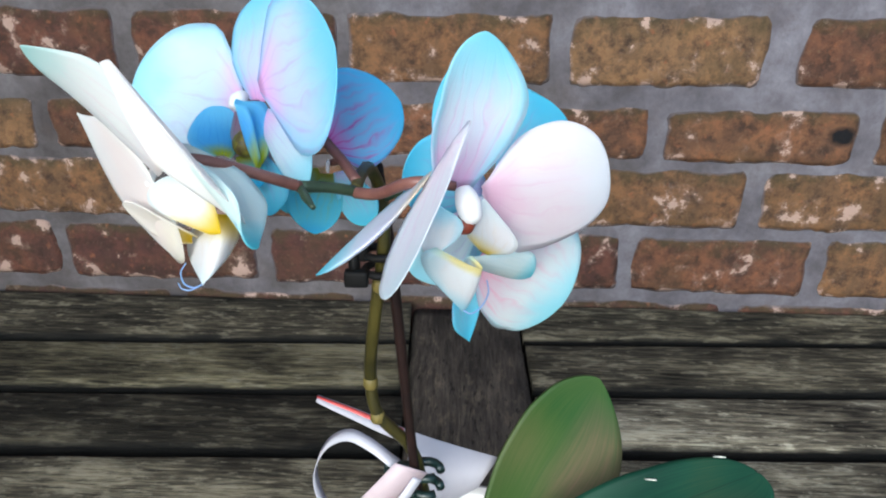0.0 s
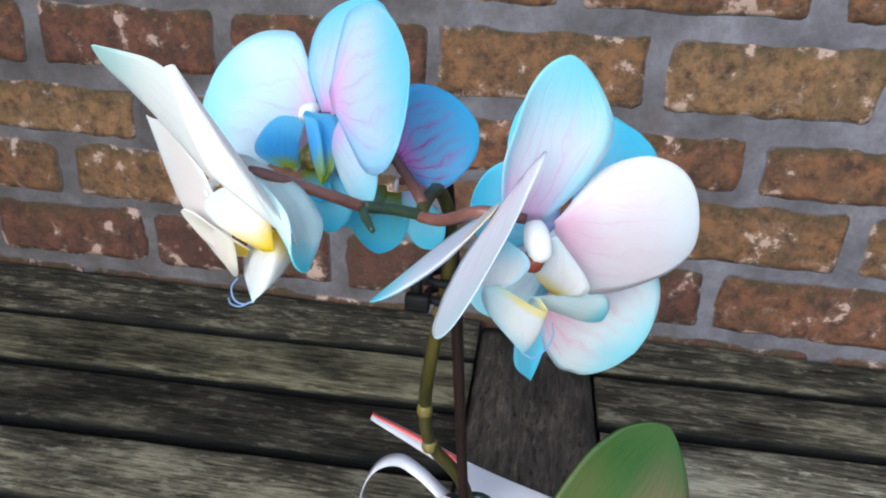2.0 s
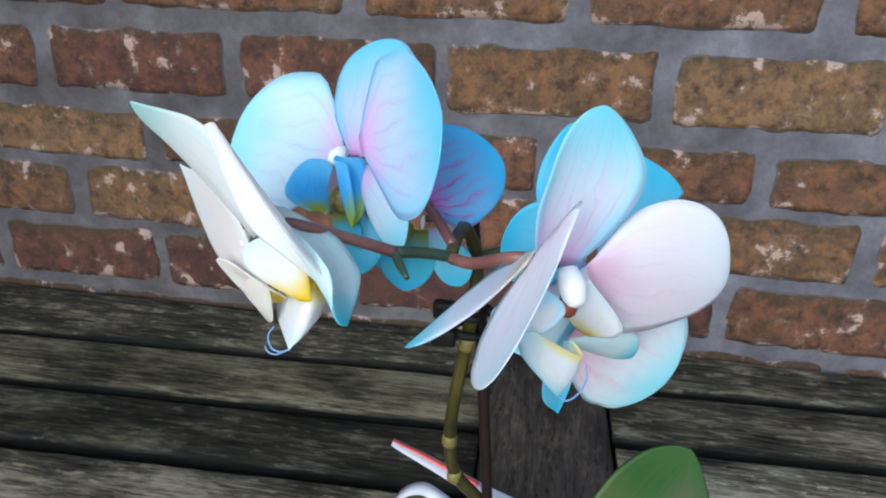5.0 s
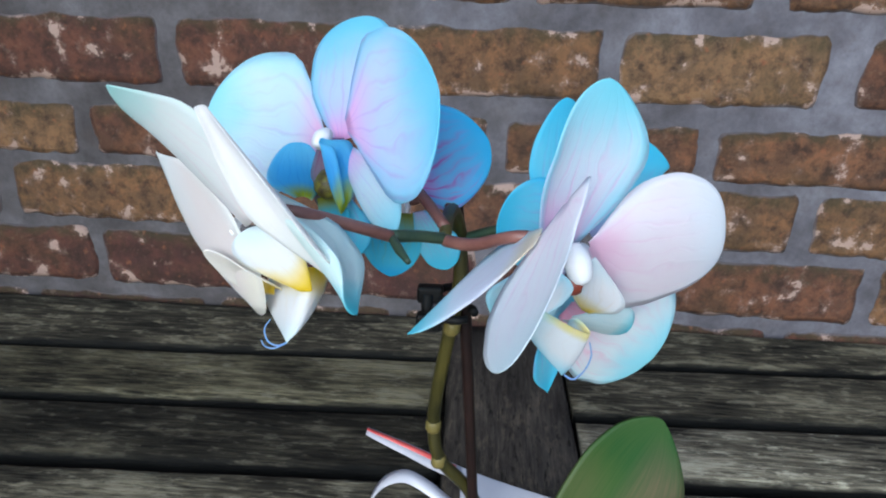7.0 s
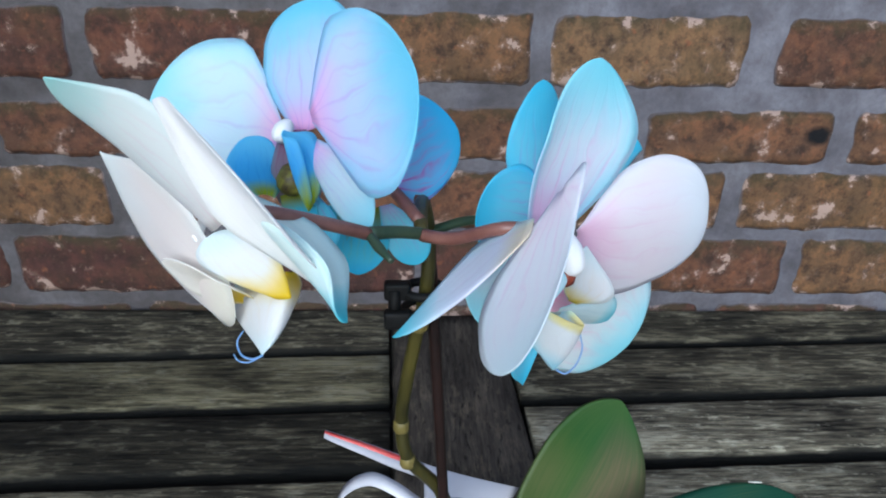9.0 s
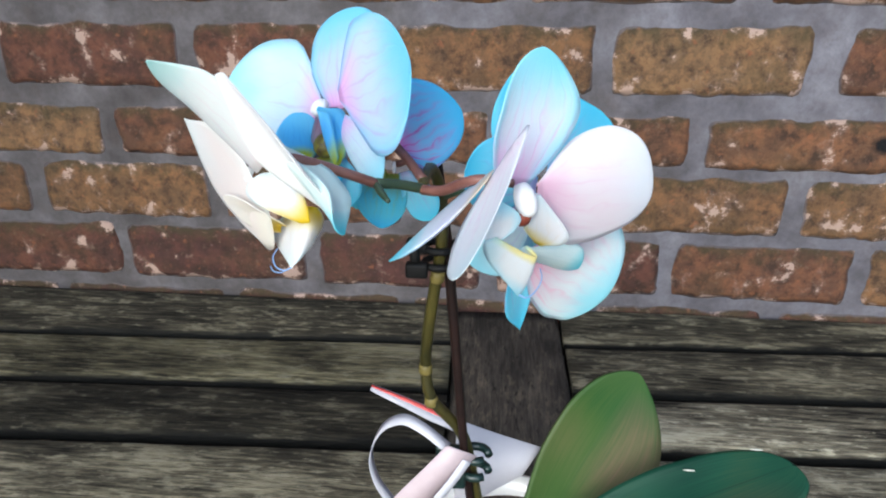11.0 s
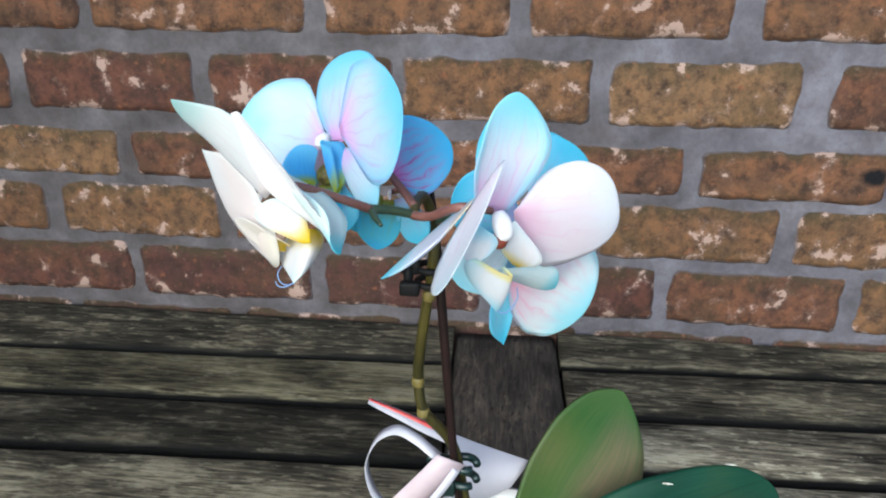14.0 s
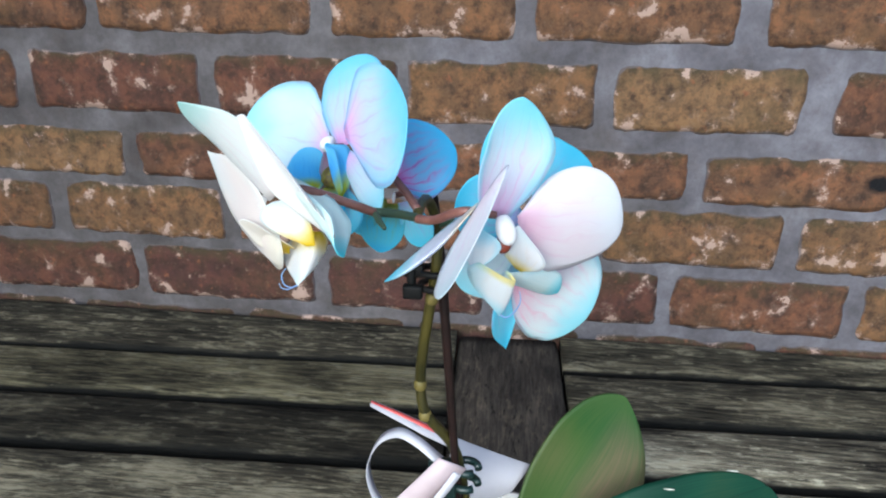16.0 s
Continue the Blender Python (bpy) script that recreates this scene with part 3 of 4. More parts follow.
spare = bmesh.new()
seed = 0
courses = [(z0, z1, row, shades) for (z0, z1, row), shades in zip(COURSES, FIRED)]
for k in range(8):
    off = 115 * (k % 2)
    courses.append((-144 - 78 * k, -76 - 78 * k, [(x, x + 212) for x in range(-1150 + off, 1100, 236)], None))
for k in range(14):
    off = 115 * (k % 2)
    courses.append((490 + 78 * k, 555 + 78 * k, [(x, x + 212) for x in range(-1150 + off, 1100, 236)], None))
for z0, z1, row, seen in courses:
    for i, (x0, x1) in enumerate(row):
        seed += 1
        bm = brick_bm((x0 / 1000 - 0.001, T + z0 / 1000 - 0.003), (x1 / 1000 + 0.001, T + z1 / 1000 + 0.003), seed, fired=seen[i], soot=(0.432, T + 0.243) if (z0, i) == (211, 5) else None) if seen else brick_bm((x0 / 1000, T + z0 / 1000), (x1 / 1000, T + z1 / 1000), seed, 3, 2)
        if seen:
            part("brick", bm, BRICK, wall, at=((x0 + x1) / 2000, 0, T + (z0 + z1) / 2000), smooth=None)
        else:
            me = bpy.data.meshes.new("tmp")
            bm.to_mesh(me), bm.free()
            spare.from_mesh(me)
            bpy.data.meshes.remove(me)
tagged(part("brickwork", spare, BRICK, wall), "old brown bricks", kind="stuff")

# unseen wall, added to keep sky light off the left end of the bricks
bm = bmesh.new()
box(bm, (-1.62, -1.5, 0.0), (-1.4, wall_mortar_y - 0.02, 2.2))
tagged(part("light_block_west", bm, MORTAR, smooth=False), "unseen plain rendered wall, added to block sky light from the left", "wall", kind="structure")

# ---------------------------------------------------------------- table
TURN_T = pose(0, 0, T, 0, 0, 2.3)
table = thing("garden_table", (0, -0.47, 0), "weathered grey slatted wooden garden table against a brick wall", "table")
SLATS = [(-76, -7), (-179, -89), (-276, -193), (-376, -291), (-476, -391), (-576, -491), (-676, -591), (-776, -691), (-876, -791)]


def board(lo, hi, seed, segments, axis, scribed=False):
    """A weathered board with eased edges and a slightly uneven top; scribed: its back edge follows the wall and has cupped upwards."""
    bm = bmesh.new()
    prof = [(0, 0), (0, 0.75), (0.02, 0.93), (0.06, 1.0), (0.3, 0.99), (0.5, 1.0), (0.7, 0.99), (0.94, 1.0), (0.98, 0.93), (1, 0.75), (1, 0)]
    rings = []
    shade_grime = bm.verts.layers.float.new("shade_grime")  # gap shade, with algae, painted near-black on sides and underside
    for s in range(segments + 1):
        q = s / segments
        ring = []
        for a, h in prof:
            if axis == 0:
                x, y = lo[0] + (hi[0] - lo[0]) * q, lo[1] + (hi[1] - lo[1]) * a
                if scribed:
                    y = lo[1] + (hi[1] - 0.0402 * x - lo[1]) * a
            else:
                x, y = lo[0] + (hi[0] - lo[0]) * a, lo[1] + (hi[1] - lo[1]) * q
            w = noise.noise((x * 9, y * 9 + seed, seed * 0.61))
            edge = 0.0014 * noise.noise((x * 40, y * 40, seed)) * (1 if a in (0, 1, 0.02, 0.98) else 0.2)
            z = lo[2] + (hi[2] - lo[2]) * h + (0.0012 * w if h > 0.5 else 0) + (0.011 * a * a if scribed else 0)
            ring.append(bm.verts.new((x, y + edge, z) if axis == 0 else (x + edge, y, z)))
            ring[-1][shade_grime] = 1.0 if h < 0.9 else (0.7 if h < 0.95 and w > -0.1 else 0.0)
        rings.append(ring)
    m = len(prof)
    for a, b in zip(rings, rings[1:]):
        for k in range(m):
            bm.faces.new((a[k], b[k], b[(k + 1) % m], a[(k + 1) % m]))
    bm.faces.new(rings[0][::-1]), bm.faces.new(rings[-1])
    bmesh.ops.recalc_face_normals(bm, faces=bm.faces)
    bmesh.ops.transform(bm, matrix=TURN_T, verts=bm.verts)
    return bm


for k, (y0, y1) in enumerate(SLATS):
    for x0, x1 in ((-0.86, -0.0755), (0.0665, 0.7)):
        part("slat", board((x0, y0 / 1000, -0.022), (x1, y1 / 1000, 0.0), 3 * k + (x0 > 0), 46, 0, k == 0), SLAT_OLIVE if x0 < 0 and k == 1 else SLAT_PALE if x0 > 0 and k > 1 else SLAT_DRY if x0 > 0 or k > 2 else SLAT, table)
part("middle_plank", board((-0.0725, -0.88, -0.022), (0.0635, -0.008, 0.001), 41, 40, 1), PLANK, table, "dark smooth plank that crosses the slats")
for x0, x1 in ((-0.83, -0.77), (-0.1, -0.04), (0.03, 0.09), (0.61, 0.67)):
    bm = bmesh.new()
    box(bm, (x0, -0.86, -0.075), (x1, -0.03, -0.0225), 0.003, TURN_T)
    part("rail", bm, PLANK, table, smooth=False)
for x in (-0.8, 0.64):
    for y in (-0.82, -0.08):
        bm = bmesh.new()
        box(bm, (x - 0.028, y - 0.028, -T), (x + 0.028, y + 0.028, -0.0755), 0.004, TURN_T)
        part("leg", bm, PLANK, table, smooth=False)

# ---------------------------------------------------------------- pot
def turned(profile, centre, sides=40):
    bm = bmesh.new()
    rings = [[bm.verts.new((centre[0] + r * math.cos(a), centre[1] + r * math.sin(a), z)) for a in [2 * math.pi * s / sides for s in range(sides)]] for r, z in profile]
    for a, b in zip(rings, rings[1:]):
        for s in range(sides):
            bm.faces.new((a[s], a[(s + 1) % sides], b[(s + 1) % sides], b[s]))
    bm.faces.new(rings[0][::-1]), bm.faces.new(rings[-1])
    return bm


POT_AT = (0.0, -0.525)
pot = thing("plant_pot", (*POT_AT, T + 0.0015), "round white glazed plant pot on the table", "pot")
part("body", turned([(0.042, T + 0.0015), (0.045, T + 0.004), (0.056, T + 0.118), (0.059, T + 0.121), (0.0595, T + 0.13), (0.056, T + 0.131), (0.053, T + 0.118), (0.05, T + 0.1)], POT_AT), POT, pot)
part("bark", turned([(0.0495, T + 0.1005), (0.0525, T + 0.117), (0.03, T + 0.122), (0.005, T + 0.123)], POT_AT), BARK, pot, "coarse dark bark potting mix")

# ---------------------------------------------------------------- orchid
orchid = thing("orchid", (*POT_AT, T + 0.121), "potted moth orchid with dyed blue, pink and white flowers", "plant")


def stem(name, pts, radii, mat, label="", sides=10, steps=6):
    bm = bmesh.new()
    path = curve_points([mm(p) for p in pts], steps)
    r = [v / 1000 for v in radii]
    rr = []
    for k in range(len(path)):
        q = k / steps
        i = min(int(q), len(r) - 2)
        rr.append(r[i] + (r[i + 1] - r[i]) * (q - i))
    tube(bm, path, rr, sides)
    return part(name, bm, mat, orchid, label)


stalk = stem("stalk", [(-14, -527, 118), (-24, -534, 190), (-30, -539, 222), (-45, -545, 247), (-48, -545, 268), (-46, -550, 291), (-42, -555, 318), (-38, -560, 345), (-38, -562, 366), (-40, -575, 382), (-41, -590, 386), (-41, -606, 385)], [3.5, 3.4, 3.2, 3.0, 3.0, 2.9, 2.8, 2.7, 2.6, 2.4, 2.2, 2.1], STALK, "olive green flower stalk")
for a, b in (((-45.5, -545, 243), (-45.3, -545, 249)), ((-48.2, -545, 263), (-48, -545.2, 269)), ((-41, -556, 322), (-40, -557, 328))):
    bm = bmesh.new()
    a, b = mm(a), mm(b)
    tube(bm, [a, a + (b - a) * 0.2, a + (b - a) * 0.8, b], [0.003, 0.0036, 0.0035, 0.0028], 12)
    part("node", bm, NODE, stalk, "pale ring on the stalk")
stem("branch", [(-41, -606, 385), (-48, -614, 389), (-55, -622, 392)], [1.9, 1.8, 1.9], STEM_GREEN, "dark green stretch of flower stem")
stem("branch", [(-55, -622, 392), (-64, -632, 399), (-75, -642, 406), (-86, -640, 406)], [1.8, 1.7, 1.6, 1.4], STEM_BROWN, "reddish brown flower stem")
stem("branch", [(-40.5, -607, 384.8), (-32, -616, 388), (-20, -627, 396), (-8, -624, 394)], [1.9, 1.9, 1.8, 1.5], STEM_BROWN, "reddish brown flower stem")
stem("branch", [(-55, -622, 392), (-52, -628, 391), (-48.5, -634, 390)], [1.2, 1.4, 0.8], STEM_GREEN, "short green stem tip")
stem("branch", [(-41, -600, 386), (-50, -588, 392), (-62, -580, 400), (-78, -582, 405)], [1.9, 1.8, 1.7, 1.5], STEM_BROWN, "reddish brown flower stem")
stem("branch", [(-40, -580, 383), (-46, -572, 386), (-56, -568, 382)], [1.8, 1.6, 1.4], STEM_BROWN, "reddish brown flower stem")
stem("branch", [(-38, -562, 366), (-22, -570, 374), (-4, -584, 376)], [1.8, 1.7, 1.5], STEM_GREEN, "green flower stem")


def flower(centre, column, mat, label, size=1.0):
    """The column of a flower, which carries its petals."""
    c = [mm(p) for p in column]
    bm = bmesh.new()
    path = curve_points(c, 5)
    n = len(path)
    tube(bm, path, [size * (0.0018 + 0.0019 * math.sin(math.pi * min(1, 0.1 + 0.75 * k / (n - 1)))) for k in range(n - 1)] + [size * 0.0016], 12)
    return part("flower", bm, mat, orchid, label, at=mm(centre))


PETAL_THICK = 0.0004


def blade(owner, name, mat, *args, **kw):
    return part(name, petal(*args, **kw), mat, owner, thick=PETAL_THICK)


def spread(owner, name, mat, *args, **kw):
    return part(name, spread_petal(*args, **kw), mat, owner, thick=PETAL_THICK)


def tendril(owner, pts, r=0.3):
    bm = bmesh.new()
    path = curve_points([mm(p) for p in pts], 6)
    tube(bm, path, [r / 1000 * (1 - 0.4 * k / len(path)) for k in range(len(path))], 6)
    part("tendril", bm, P_AQUA, owner, "thin curled pale blue tendril")


# blush flower that faces the open side
A = flower((-3, -632, 393), [(-5.5, -629, 395), (-4, -632, 391.5), (-2.2, -633, 386)], COLUMN, "pale blush pink and ice blue flower")
spread(A, "sepal", P_DORSAL, (-9.9, -621.7, 392.8), (-0.3, -626.4, 438.7), (-14, -632.2, 414.2), (12.4, -621.6, 416.3), 0.37, 0.54, claw=0.56, claw_r=0.41, blunt=0.61, belly=0.1, ruffle=0.02, seed=2)
spread(A, "petal", P_PINK, (0.3, -621.6, 392.1), (40.9, -607, 391.1), (19.7, -611, 410.4), (12.6, -607, 365.8), 0.75, 0.38, claw=0.05, claw_r=0.05, blunt=0.43, bend=0.03, belly=0.05, ruffle=0.02, seed=3)
spread(A, "petal", P_PALE, (-8.9, -639.3, 411.1), (-20.7, -668.3, 383.3), (-4.5, -640.5, 415.9), (-26.6, -640, 378.2), 0.43, 0.55, claw=0.05, claw_r=0.06, blunt=0.61, ruffle=0.02, belly=-0.04, seed=4)
spread(A, "sepal", P_BLUSH_TIP, (-16.3, -641.4, 401.1), (-48.2, -637.4, 370), (-24.9, -618.8, 389.7), (-28.9, -635.3, 383.8), 0.49, 0.30, claw=0.30, claw_r=0.27, blunt=1.03, bend=0.02, belly=0.12, ruffle=0.02, seed=5)
spread(A, "sepal", P_CREAM_TIP, (-3.3, -622.9, 369.1), (18.8, -598.6, 351.7), (19, -600.8, 362.7), (2.9, -601.4, 354.8), 0.71, 0.42, claw=0.14, claw_r=0.36, blunt=0.79, belly=0.06, ruffle=0.03, seed=6)
spread(A, "lip", P_LIP, (0.7, -619.7, 370.8), (0.8, -630.4, 392.7), (-4.3, -629.7, 381.6), (11.4, -622.6, 376.4), 0.20, 0.59, claw=0.11, claw_r=0.20, blunt=1.05, bend=0.08, ruffle=0.04, seed=7)
spread(A, "lip", P_LIPWHITE, (-15.3, -639.1, 376.6), (-12.6, -636.6, 392.5), (-18.9, -642.9, 389.7), (-5.3, -638, 385.6), 0.39, 0.42, claw=0.05, claw_r=0.16, blunt=0.53, belly=-0.08, ruffle=0.04, seed=8)
spread(A, "lip", P_LIPWHITE, (-0.3, -638.1, 373.8), (-5, -631.2, 355.6), (-17.2, -640.2, 379.6), (-5, -630.9, 373.5), 0.23, 0.23, claw=0.79, claw_r=0.61, blunt=1.13, bend=-0.06, ruffle=0.03, seed=9)
tendril(A, [(-4.5, -634, 357.5), (-2, -635, 357), (1, -633, 358.5), (3, -630, 361.5), (2.5, -628, 365)])

bm = bmesh.new()
tube(bm, [mm(p) for p in ((-4, -630, 386), (-5, -634, 385), (-5, -635.5, 384.5))], [0.003, 0.0028, 0.001], 10)
part("throat", bm, THROAT_RED, A, "small dark red throat")

# blue flower behind the blush one
B = flower((3, -592, 376), [(3, -590, 377), (2, -594, 376), (2, -597, 372)], COLUMN, "pale blue flower with pink veins")
spread(B, "sepal", P_AQUA, (-2.4, -588, 376.7), (-6.8, -590.8, 426), (-16.6, -595.3, 405), (0.5, -584.2, 406), 0.53, 0.56, claw=0.20, claw_r=0.20, blunt=0.57, belly=0.1, ruffle=0.02, seed=11)
spread(B, "petal", P_AQUA, (1.3, -591.6, 382), (-25.2, -605.5, 391), (-11.8, -595.7, 402.7), (-15.4, -600.7, 374.4), 0.58, 0.59, claw=0.20, claw_r=0.20, blunt=0.48, belly=0.08, ruffle=0.02, seed=12)
spread(B, "petal", P_AQUA, (5.6, -589, 381.1), (26.3, -569.8, 405.9), (12.2, -571, 412.5), (28.5, -572.1, 396.9), 0.57, 0.51, claw=0.20, claw_r=0.20, blunt=0.35, ruffle=0.02, seed=13)
spread(B, "petal", P_VEIN, (0.2, -586.5, 352.6), (33.6, -580.3, 330.5), (33.8, -574.7, 363.6), (6.9, -576.3, 319.2), 0.50, 0.57, claw=0.20, claw_r=0.18, blunt=0.57, belly=0.05, ruffle=0.03, seed=14)
spread(B, "sepal", P_AQUA, (1, -588.7, 367.3), (-2, -575.1, 309.2), (-8.8, -587, 332.5), (2.4, -582.4, 339.4), 0.32, 0.53, claw=0.30, claw_r=0.30, blunt=0.94, belly=0.1, ruffle=0.02, seed=15)
spread(B, "sepal", P_SKY, (0, -592, 374), (-22, -600, 351), (-27, -604, 367), (-8, -594, 347), 0.65, 0.6, claw=0.3, blunt=0.55, seed=16)

# cream flower seen half from behind
C = flower((-97, -632, 398), [(-93, -633, 401), (-94, -635, 399), (-95, -636, 396)], COLUMN, "cream white flower with a yellow lip and blue tips", 0.35)
spread(C, "sepal", P_CREAM_PALE, (-88.6, -642.2, 401.3), (-120.8, -638.9, 435), (-94.5, -647.2, 430.7), (-109.2, -626.3, 413.3), 0.50, 0.43, claw=0.50, claw_r=0.50, blunt=0.83, belly=0.08, ruffle=0.02, seed=21)
spread(C, "petal", P_IVORY, (-93.3, -648.6, 433.5), (-62.3, -654.8, 393), (-75.1, -664.5, 421.1), (-84.1, -651.7, 407.6), 0.20, 0.58, claw=0.21, claw_r=0.26, blunt=0.68, ruffle=0.02, seed=22)
spread(C, "petal", P_CREAM, (-87.7, -634.2, 373.7), (-121.9, -617.2, 411.9), (-110.7, -619.6, 382.6), (-95.5, -637.9, 405.4), 0.42, 0.23, claw=0.59, claw_r=0.57, blunt=1.01, belly=0.1, ruffle=0.02, seed=23)
spread(C, "sepal", P_CREAM_TIP, (-84.7, -642.1, 411), (-57.2, -662.6, 389.7), (-64.2, -640.1, 401), (-63.3, -660.4, 405.8), 0.29, 0.43, claw=0.34, claw_r=0.05, blunt=0.50, belly=0.08, ruffle=0.02, seed=24)
spread(C, "lip", P_LIP, (-71.5, -648.3, 387.3), (-89.8, -638.5, 399.2), (-92.9, -639.6, 391.1), (-74.4, -642.9, 394.5), 0.51, 0.20, claw=0.26, claw_r=0.13, blunt=0.35, ruffle=0.05, seed=25)
spread(C, "lip", P_LIPCREAM, (-85.6, -633.1, 379.5), (-104.4, -633.9, 389.9), (-95.3, -629.1, 375.7), (-89.3, -640.4, 387.5), 0.37, 0.51, claw=0.40, claw_r=0.50, blunt=0.59, ruffle=0.04, seed=26)
spread(C, "lip", P_LIP, (-74.8, -636.9, 388.4), (-80.1, -644.1, 368.9), (-93, -618.9, 372.8), (-71.9, -630.1, 380.6), 0.35, 0.20, claw=0.50, claw_r=0.49, blunt=1.30, ruffle=0.03, seed=27)
tendril(C, [(-79.6, -645.6, 370), (-82, -646, 369.2), (-84.5, -646, 370.4), (-85.5, -645, 373.4), (-84, -644, 376)])
tendril(C, [(-80.5, -646, 369.6), (-83, -646.5, 368.6), (-85.5, -646, 368.8), (-86.5, -645.5, 370.3)], 0.25)


# lavender blue flower that faces the front
D = flower((-80, -590, 409), [(-79.5, -590, 412), (-80.5, -594, 411), (-81, -596, 408.5)], COLUMN, "lavender and sky blue flower with a deep blue lip", 0.78)
spread(D, "petal", P_SKY, (-83.6, -579.9, 404.6), (-126.2, -573.3, 408.7), (-97.8, -560.1, 431), (-106.9, -590, 386.7), 0.34, 0.41, claw=0.17, claw_r=0.19, blunt=0.40, belly=0.06, ruffle=0.02, seed=31)
spread(D, "petal", P_LAV, (-71.2, -599.1, 416.4), (-42.7, -619, 433), (-63.4, -598.4, 444.4), (-51.4, -618.5, 400.5), 0.51, 0.50, claw=0.12, claw_r=0.05, blunt=0.63, belly=-0.05, ruffle=0.02, seed=32)
spread(D, "sepal", P_LAV, (-75, -585, 408.6), (-77.9, -551.4, 442), (-90.5, -564.1, 423.6), (-59.9, -565.4, 429.5), 0.55, 0.45, claw=0.27, claw_r=0.30, blunt=0.41, belly=0.08, ruffle=0.02, seed=33)
spread(D, "sepal", P_SKY, (-73, -594, 406), (-54.5, -612, 390), (-57, -602, 404), (-65, -606, 392), 0.55, 0.6, claw=0.4, blunt=0.7, belly=0.08, seed=34)
spread(D, "sepal", P_AQUA, (-79, -594, 397), (-71, -602, 374), (-80, -599, 382), (-65, -598, 384), 0.55, 0.55, claw=0.3, blunt=0.6, seed=40)
spread(D, "lip", P_LIPBLUE, (-85.3, -600.7, 394.6), (-89.8, -585.7, 407.2), (-96.4, -599.8, 401.1), (-81.6, -592.9, 397.1), 0.52, 0.46, claw=0.25, claw_r=0.42, blunt=0.42, bend=-0.08, ruffle=0.05, seed=35)
blade(D, "lip", P_THROAT, (-78, -592, 411), (-77, -598, 386), (1, 0, 0), 15, peak=0.5, blunt=0.6, claw=0.5, cup=0.4, seed=39)
spread(D, "lip", P_LIPBLUE, (-72.6, -605.3, 391.3), (-79.2, -599.3, 412.9), (-73.6, -601.1, 409.3), (-69, -594.1, 406.5), 0.46, 0.31, claw=0.50, claw_r=0.47, blunt=0.54, bend=-0.05, ruffle=0.03, seed=36)
spread(D, "lip", P_MAGENTA, (-68, -596, 405), (-67, -597, 395), (-70, -596, 400), (-64.5, -597, 400), 0.5, 0.5, blunt=0.6, seed=38)
spread(D, "lip", P_LIPTEAL, (-80, -599, 394), (-73, -604, 385), (-80, -601, 388), (-71, -602, 391), 0.5, 0.5, claw=0.5, blunt=0.7, belly=0.2, seed=37)
bm = bmesh.new()
tube(bm, [mm(p) for p in ((-78, -590, 397.5), (-78, -599, 397.5), (-78.5, -602, 396.5))], [0.0048, 0.0046, 0.002], 12)
part("throat", bm, THROAT, D, "dark spotted throat")

# small deep blue flower by the stem
E = flower((-57, -571, 381), [(-57, -568, 383), (-57, -570, 382), (-57, -571, 379)], COLUMN, "deep blue flower with magenta veins", 0.2)
spread(E, "petal", P_BLUE, (-54.6, -577.1, 392), (-29.5, -568.4, 405.9), (-52, -574.6, 418.5), (-39.2, -577.7, 383.5), 0.60, 0.44, claw=0.20, claw_r=0.13, blunt=0.63, belly=0.05, ruffle=0.02, seed=41)
spread(E, "sepal", P_LIPTEAL, (-58, -572, 379), (-62, -578, 357), (-73, -575, 370), (-51, -575, 369), 0.5, 0.5, claw=0.5, blunt=0.7, belly=0.1, seed=42)
spread(E, "sepal", P_AQUA, (-53, -572, 380), (-42, -578, 361), (-52, -575, 367), (-38, -576, 372), 0.6, 0.55, claw=0.3, blunt=0.5, seed=43)
spread(E, "petal", P_LIPTEAL, (-60, -572, 380), (-79, -574, 371), (-74, -573, 379), (-70, -575, 364), 0.6, 0.55, claw=0.3, blunt=0.5, seed=44)

# leaves
def leaf(mat, label, *args, **kw):
    return part("leaf", spread_petal(*args, **kw), mat, orchid, label, thick=0.0022)


leaf(LEAF, "broad upright glossy green leaf", (20, -505, 118), (78.9, -460, 213), (24.5, -486, 184.9), (93.6, -484, 152.3), 0.42, 0.60, claw=0.67, claw_r=0.35, blunt=0.70, bend=-0.02, ruffle=0.02, seed=51)
old_leaf = leaf(LEAF_DARK, "broad glossy dark green leaf", (14, -530, 122), (152.3, -527.8, 203.3), (84.8, -507.6, 178.9), (115.7, -558.7, 178.9), 0.57, 0.56, claw=0.31, claw_r=0.33, blunt=0.35, ruffle=0.02, seed=52)

skin = [v.co + origin_of(orchid) for v in old_leaf.data.vertices]
for at, way, r in (((99, -512, 181), 18, 0.0006), ((133, -513, 198), 17, 0.0005)):
    k = min(range(len(skin) - 40), key=lambda i: (skin[i] - mm(at)).length)
    a, b = skin[k], skin[k + way]
    b = a + (b - a).normalized() * 0.0065
    bm = bmesh.new()
    lift = Vector((0, -0.0018, 0.0026))
    tube(bm, [a + lift, (a + b) / 2 + lift, b + lift], [r * 0.6, r, r * 0.5], 6)
    part("scar", bm, NODE_PALE, old_leaf, "small dry white scar")

# ---------------------------------------------------------------- stake, clips, card, ribbon
stake = thing("support_stake", mm((-22, -533, 118)), "thin dark brown plant stake beside the flower stalk", "stake")
bm = bmesh.new()
tube(bm, [mm(p) for p in ((-19, -531, 118), (-28, -541, 211), (-36, -555, 340), (-40, -560, 379), (-40.2, -560.2, 381))], [0.0025, 0.0025, 0.0025, 0.0025, 0.0014], 10)
part("rod", bm, STAKE, stake)


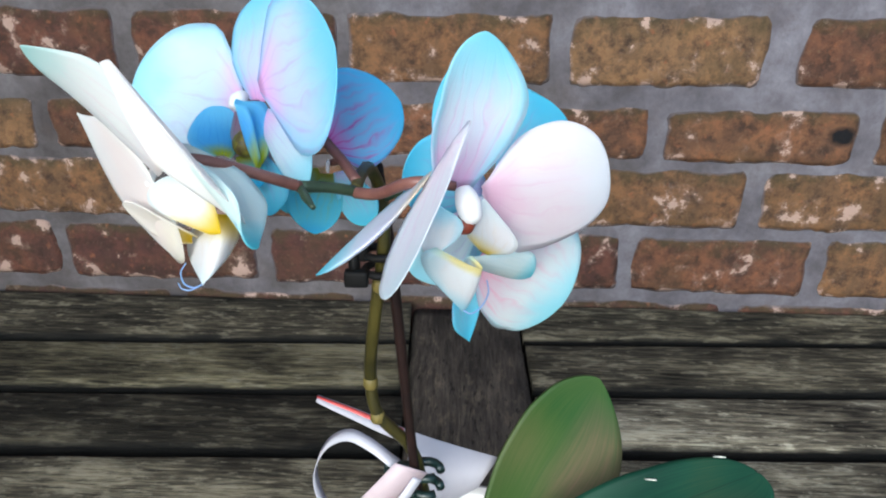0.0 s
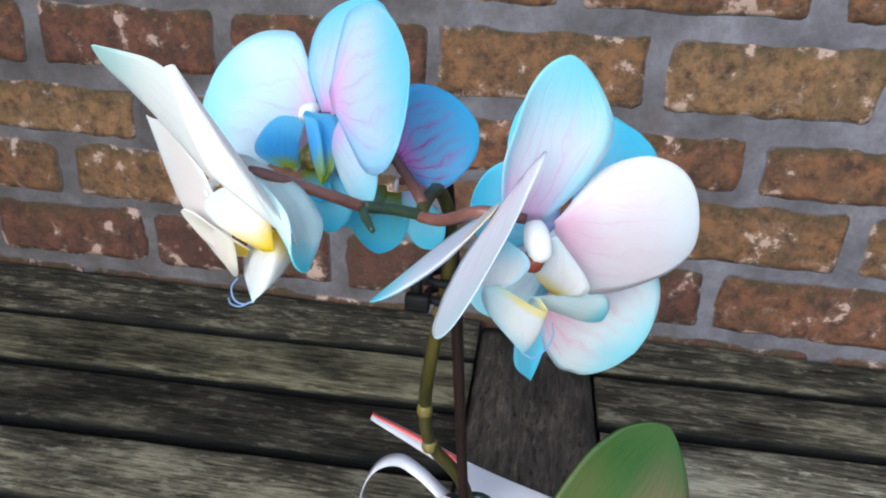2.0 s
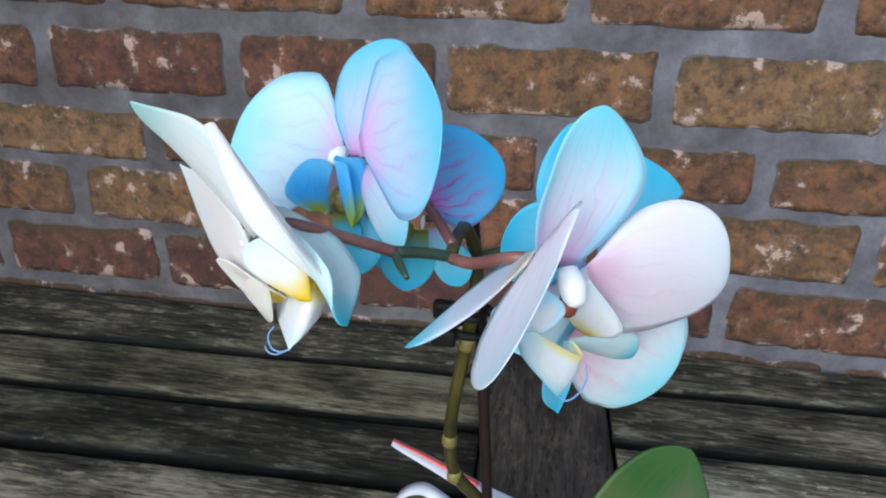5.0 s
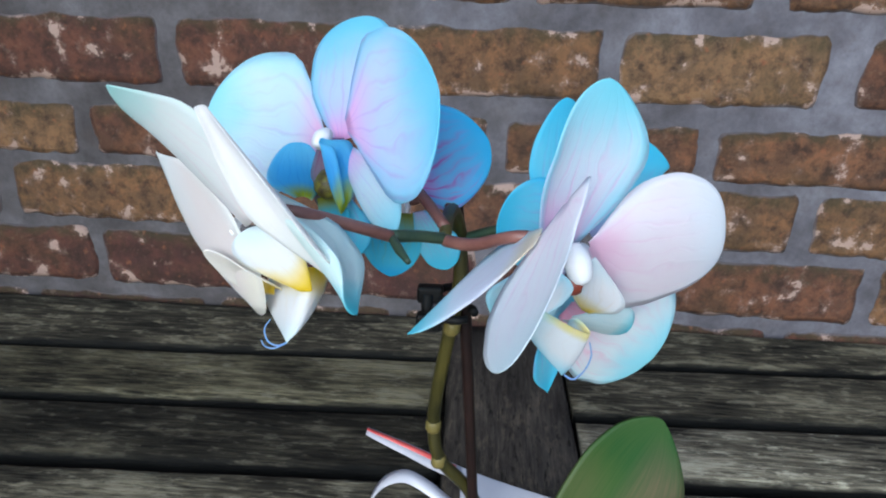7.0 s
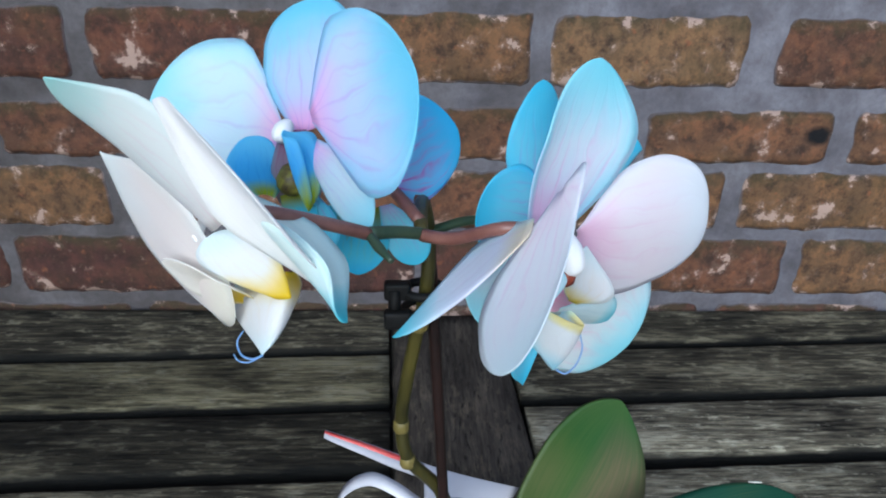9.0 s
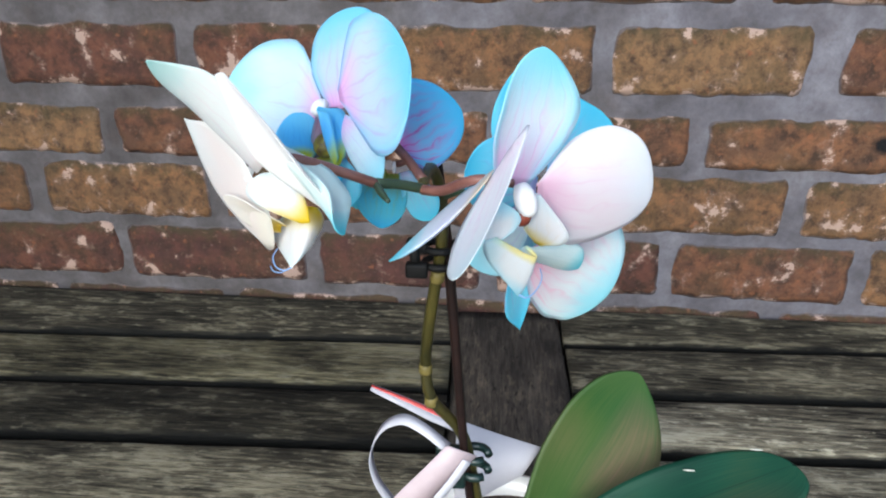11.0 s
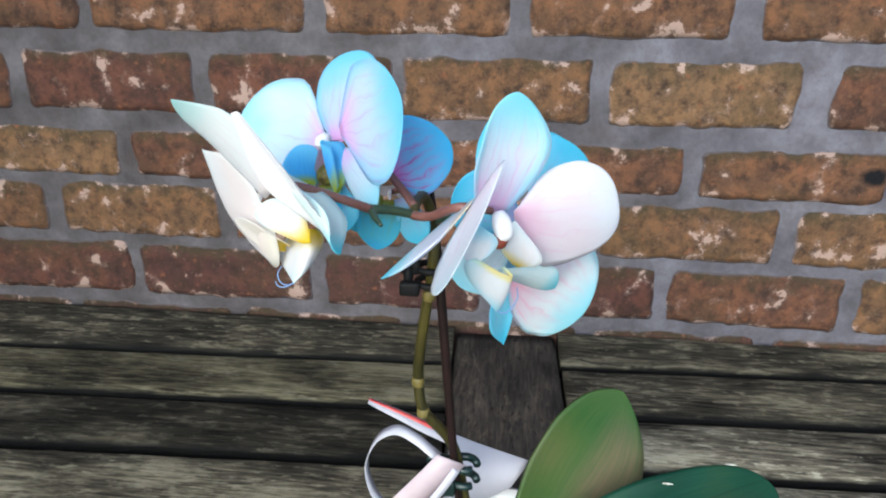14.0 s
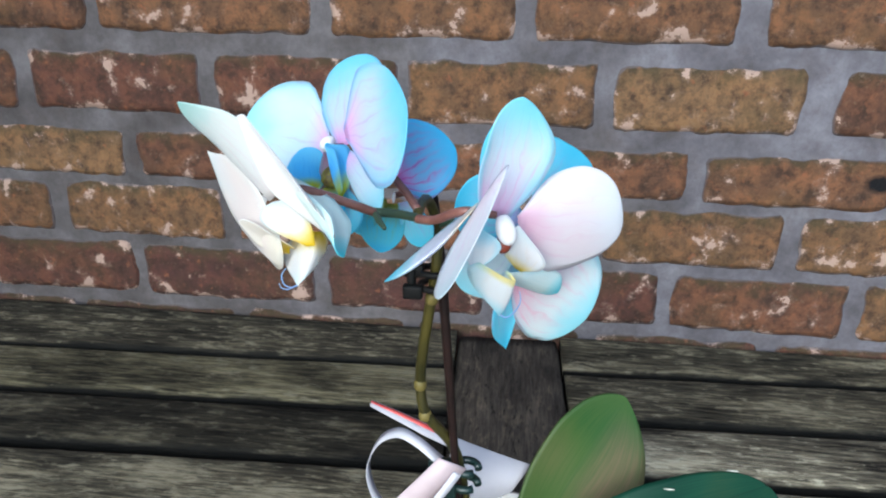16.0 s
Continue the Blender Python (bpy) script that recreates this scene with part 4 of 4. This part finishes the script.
def clip(at, mat, label, k=1.0):
    t = thing("plant_clip", mm(at), label, "clip", "clips on the orchid stalk")
    x, y, z = mm(at)
    for s in (-1, 1):
        bm = bmesh.new()
        tube(bm, [(x + 0.0075 * math.cos(a), y + 0.0065 * math.sin(a), z + 0.004 * k * s) for a in [2 * math.pi * i / 14 for i in range(13)]], 0.0017 * k, 8)
        part("jaw", bm, mat, t)
        bm = bmesh.new()
        box(bm, (x - 0.015 * k, y - 0.007 + 0.002 * s, z + 0.005 * k * s - 0.0036 * k), (x - 0.005, y - 0.002 + 0.002 * s, z + 0.005 * k * s + 0.0036 * k), 0.0014)
        part("grip", bm, mat, t)
    bm = bmesh.new()
    tube(bm, [(x - 0.011, y - 0.004, z - 0.006), (x - 0.011, y - 0.004, z + 0.006)], 0.0024, 10)
    part("spring", bm, mat, t)


clip((-39, -559, 337), CLIP_BLACK, "small black plastic butterfly clip round the stalk")
clip((-22, -537, 200), CLIP_GREEN, "small dark green plastic butterfly clip round the stalk", 1.45)


def strip(name, pts, width_way, width, mat, owner, thick=0.0005, steps=8, label=""):
    bm = bmesh.new()
    path = curve_points([mm(p) for p in pts], steps)
    w = Vector(width_way).normalized() * width / 2000
    rows = [(bm.verts.new(p - w), bm.verts.new(p + w)) for p in path]
    for a, b in zip(rows, rows[1:]):
        bm.faces.new((a[0], a[1], b[1], b[0]))
    return part(name, bm, mat, owner, label, thick=thick)


card = thing("gift_card", mm((-20, -500, 131)), "white paper wrap card with a red printed edge behind the stalk", "card")
# a curled sheet: a thin flap that runs out to a point, and a broad panel
TOP = curve_points([(-93, -470, 201), (-72, -474, 196), (-49, -478, 189), (-30, -481, 183), (-8, -482, 176), (19, -480, 166)], 6)
cut = len(TOP) // 2 + 1


def sheet(name, first, last, lows, mat, label, bands=(0, 0.5, 1), lift=0.0):
    bm = bmesh.new()
    rows = []
    for k in range(first, last + 1):
        p, drop, shift = TOP[k], *lows(k / (len(TOP) - 1))
        low = Vector((p[0] - shift, p[1] - 6 - drop * 0.35, p[2] - drop))
        rows.append([bm.verts.new(mm(p.lerp(low, f) + Vector((0, -lift, 0)))) for f in bands])
    for a, b in zip(rows, rows[1:]):
        for k in range(len(bands) - 1):
            bm.faces.new((a[k], b[k], b[k + 1], a[k + 1]))
    part(name, bm, mat, card, label, thick=0.0005)


def flap_low(q):
    return 0.3 + 4.2 * min(1, q / 0.35) ** 0.8, 0


def panel_low(q):
    return 54 - (40 * (q - 0.58) / 0.42 if q > 0.58 else 0), (12 * (q - 0.58) / 0.42 if q > 0.58 else 0)


sheet("flap", 0, cut, flap_low, PAPER, "thin white paper flap")
sheet("red_band", 0, cut - 1, flap_low, RED, "red printed band", (0, 0.36), 0.6)
sheet("panel", cut, len(TOP) - 1, panel_low, PAPER, "broad white paper panel")

ribbon = thing("ribbon", mm((-30, -540, 131)), "narrow white satin ribbon tied in a loop round the stalk", "ribbon")
strip("loop", [(-27, -541, 203), (-40, -540, 214), (-52, -535, 220), (-64, -530, 221), (-76, -528, 212), (-83, -528, 194), (-80, -530, 176), (-70, -532, 160)], (0.1, 0.7, 0.3), 7, RIBBON, ribbon)
strip("tail", [(-29, -546, 215), (-40, -550, 203), (-56, -552, 184), (-66, -550, 168)], (0.75, 0.1, -0.35), 18, BLUSH_RIBBON, ribbon, label="broad blush pink ribbon tail")
strip("tail", [(-26, -547, 209), (-34, -552, 198), (-44, -555, 184), (-52, -553, 168)], (0.75, 0.1, -0.35), 5, RIBBON, ribbon)
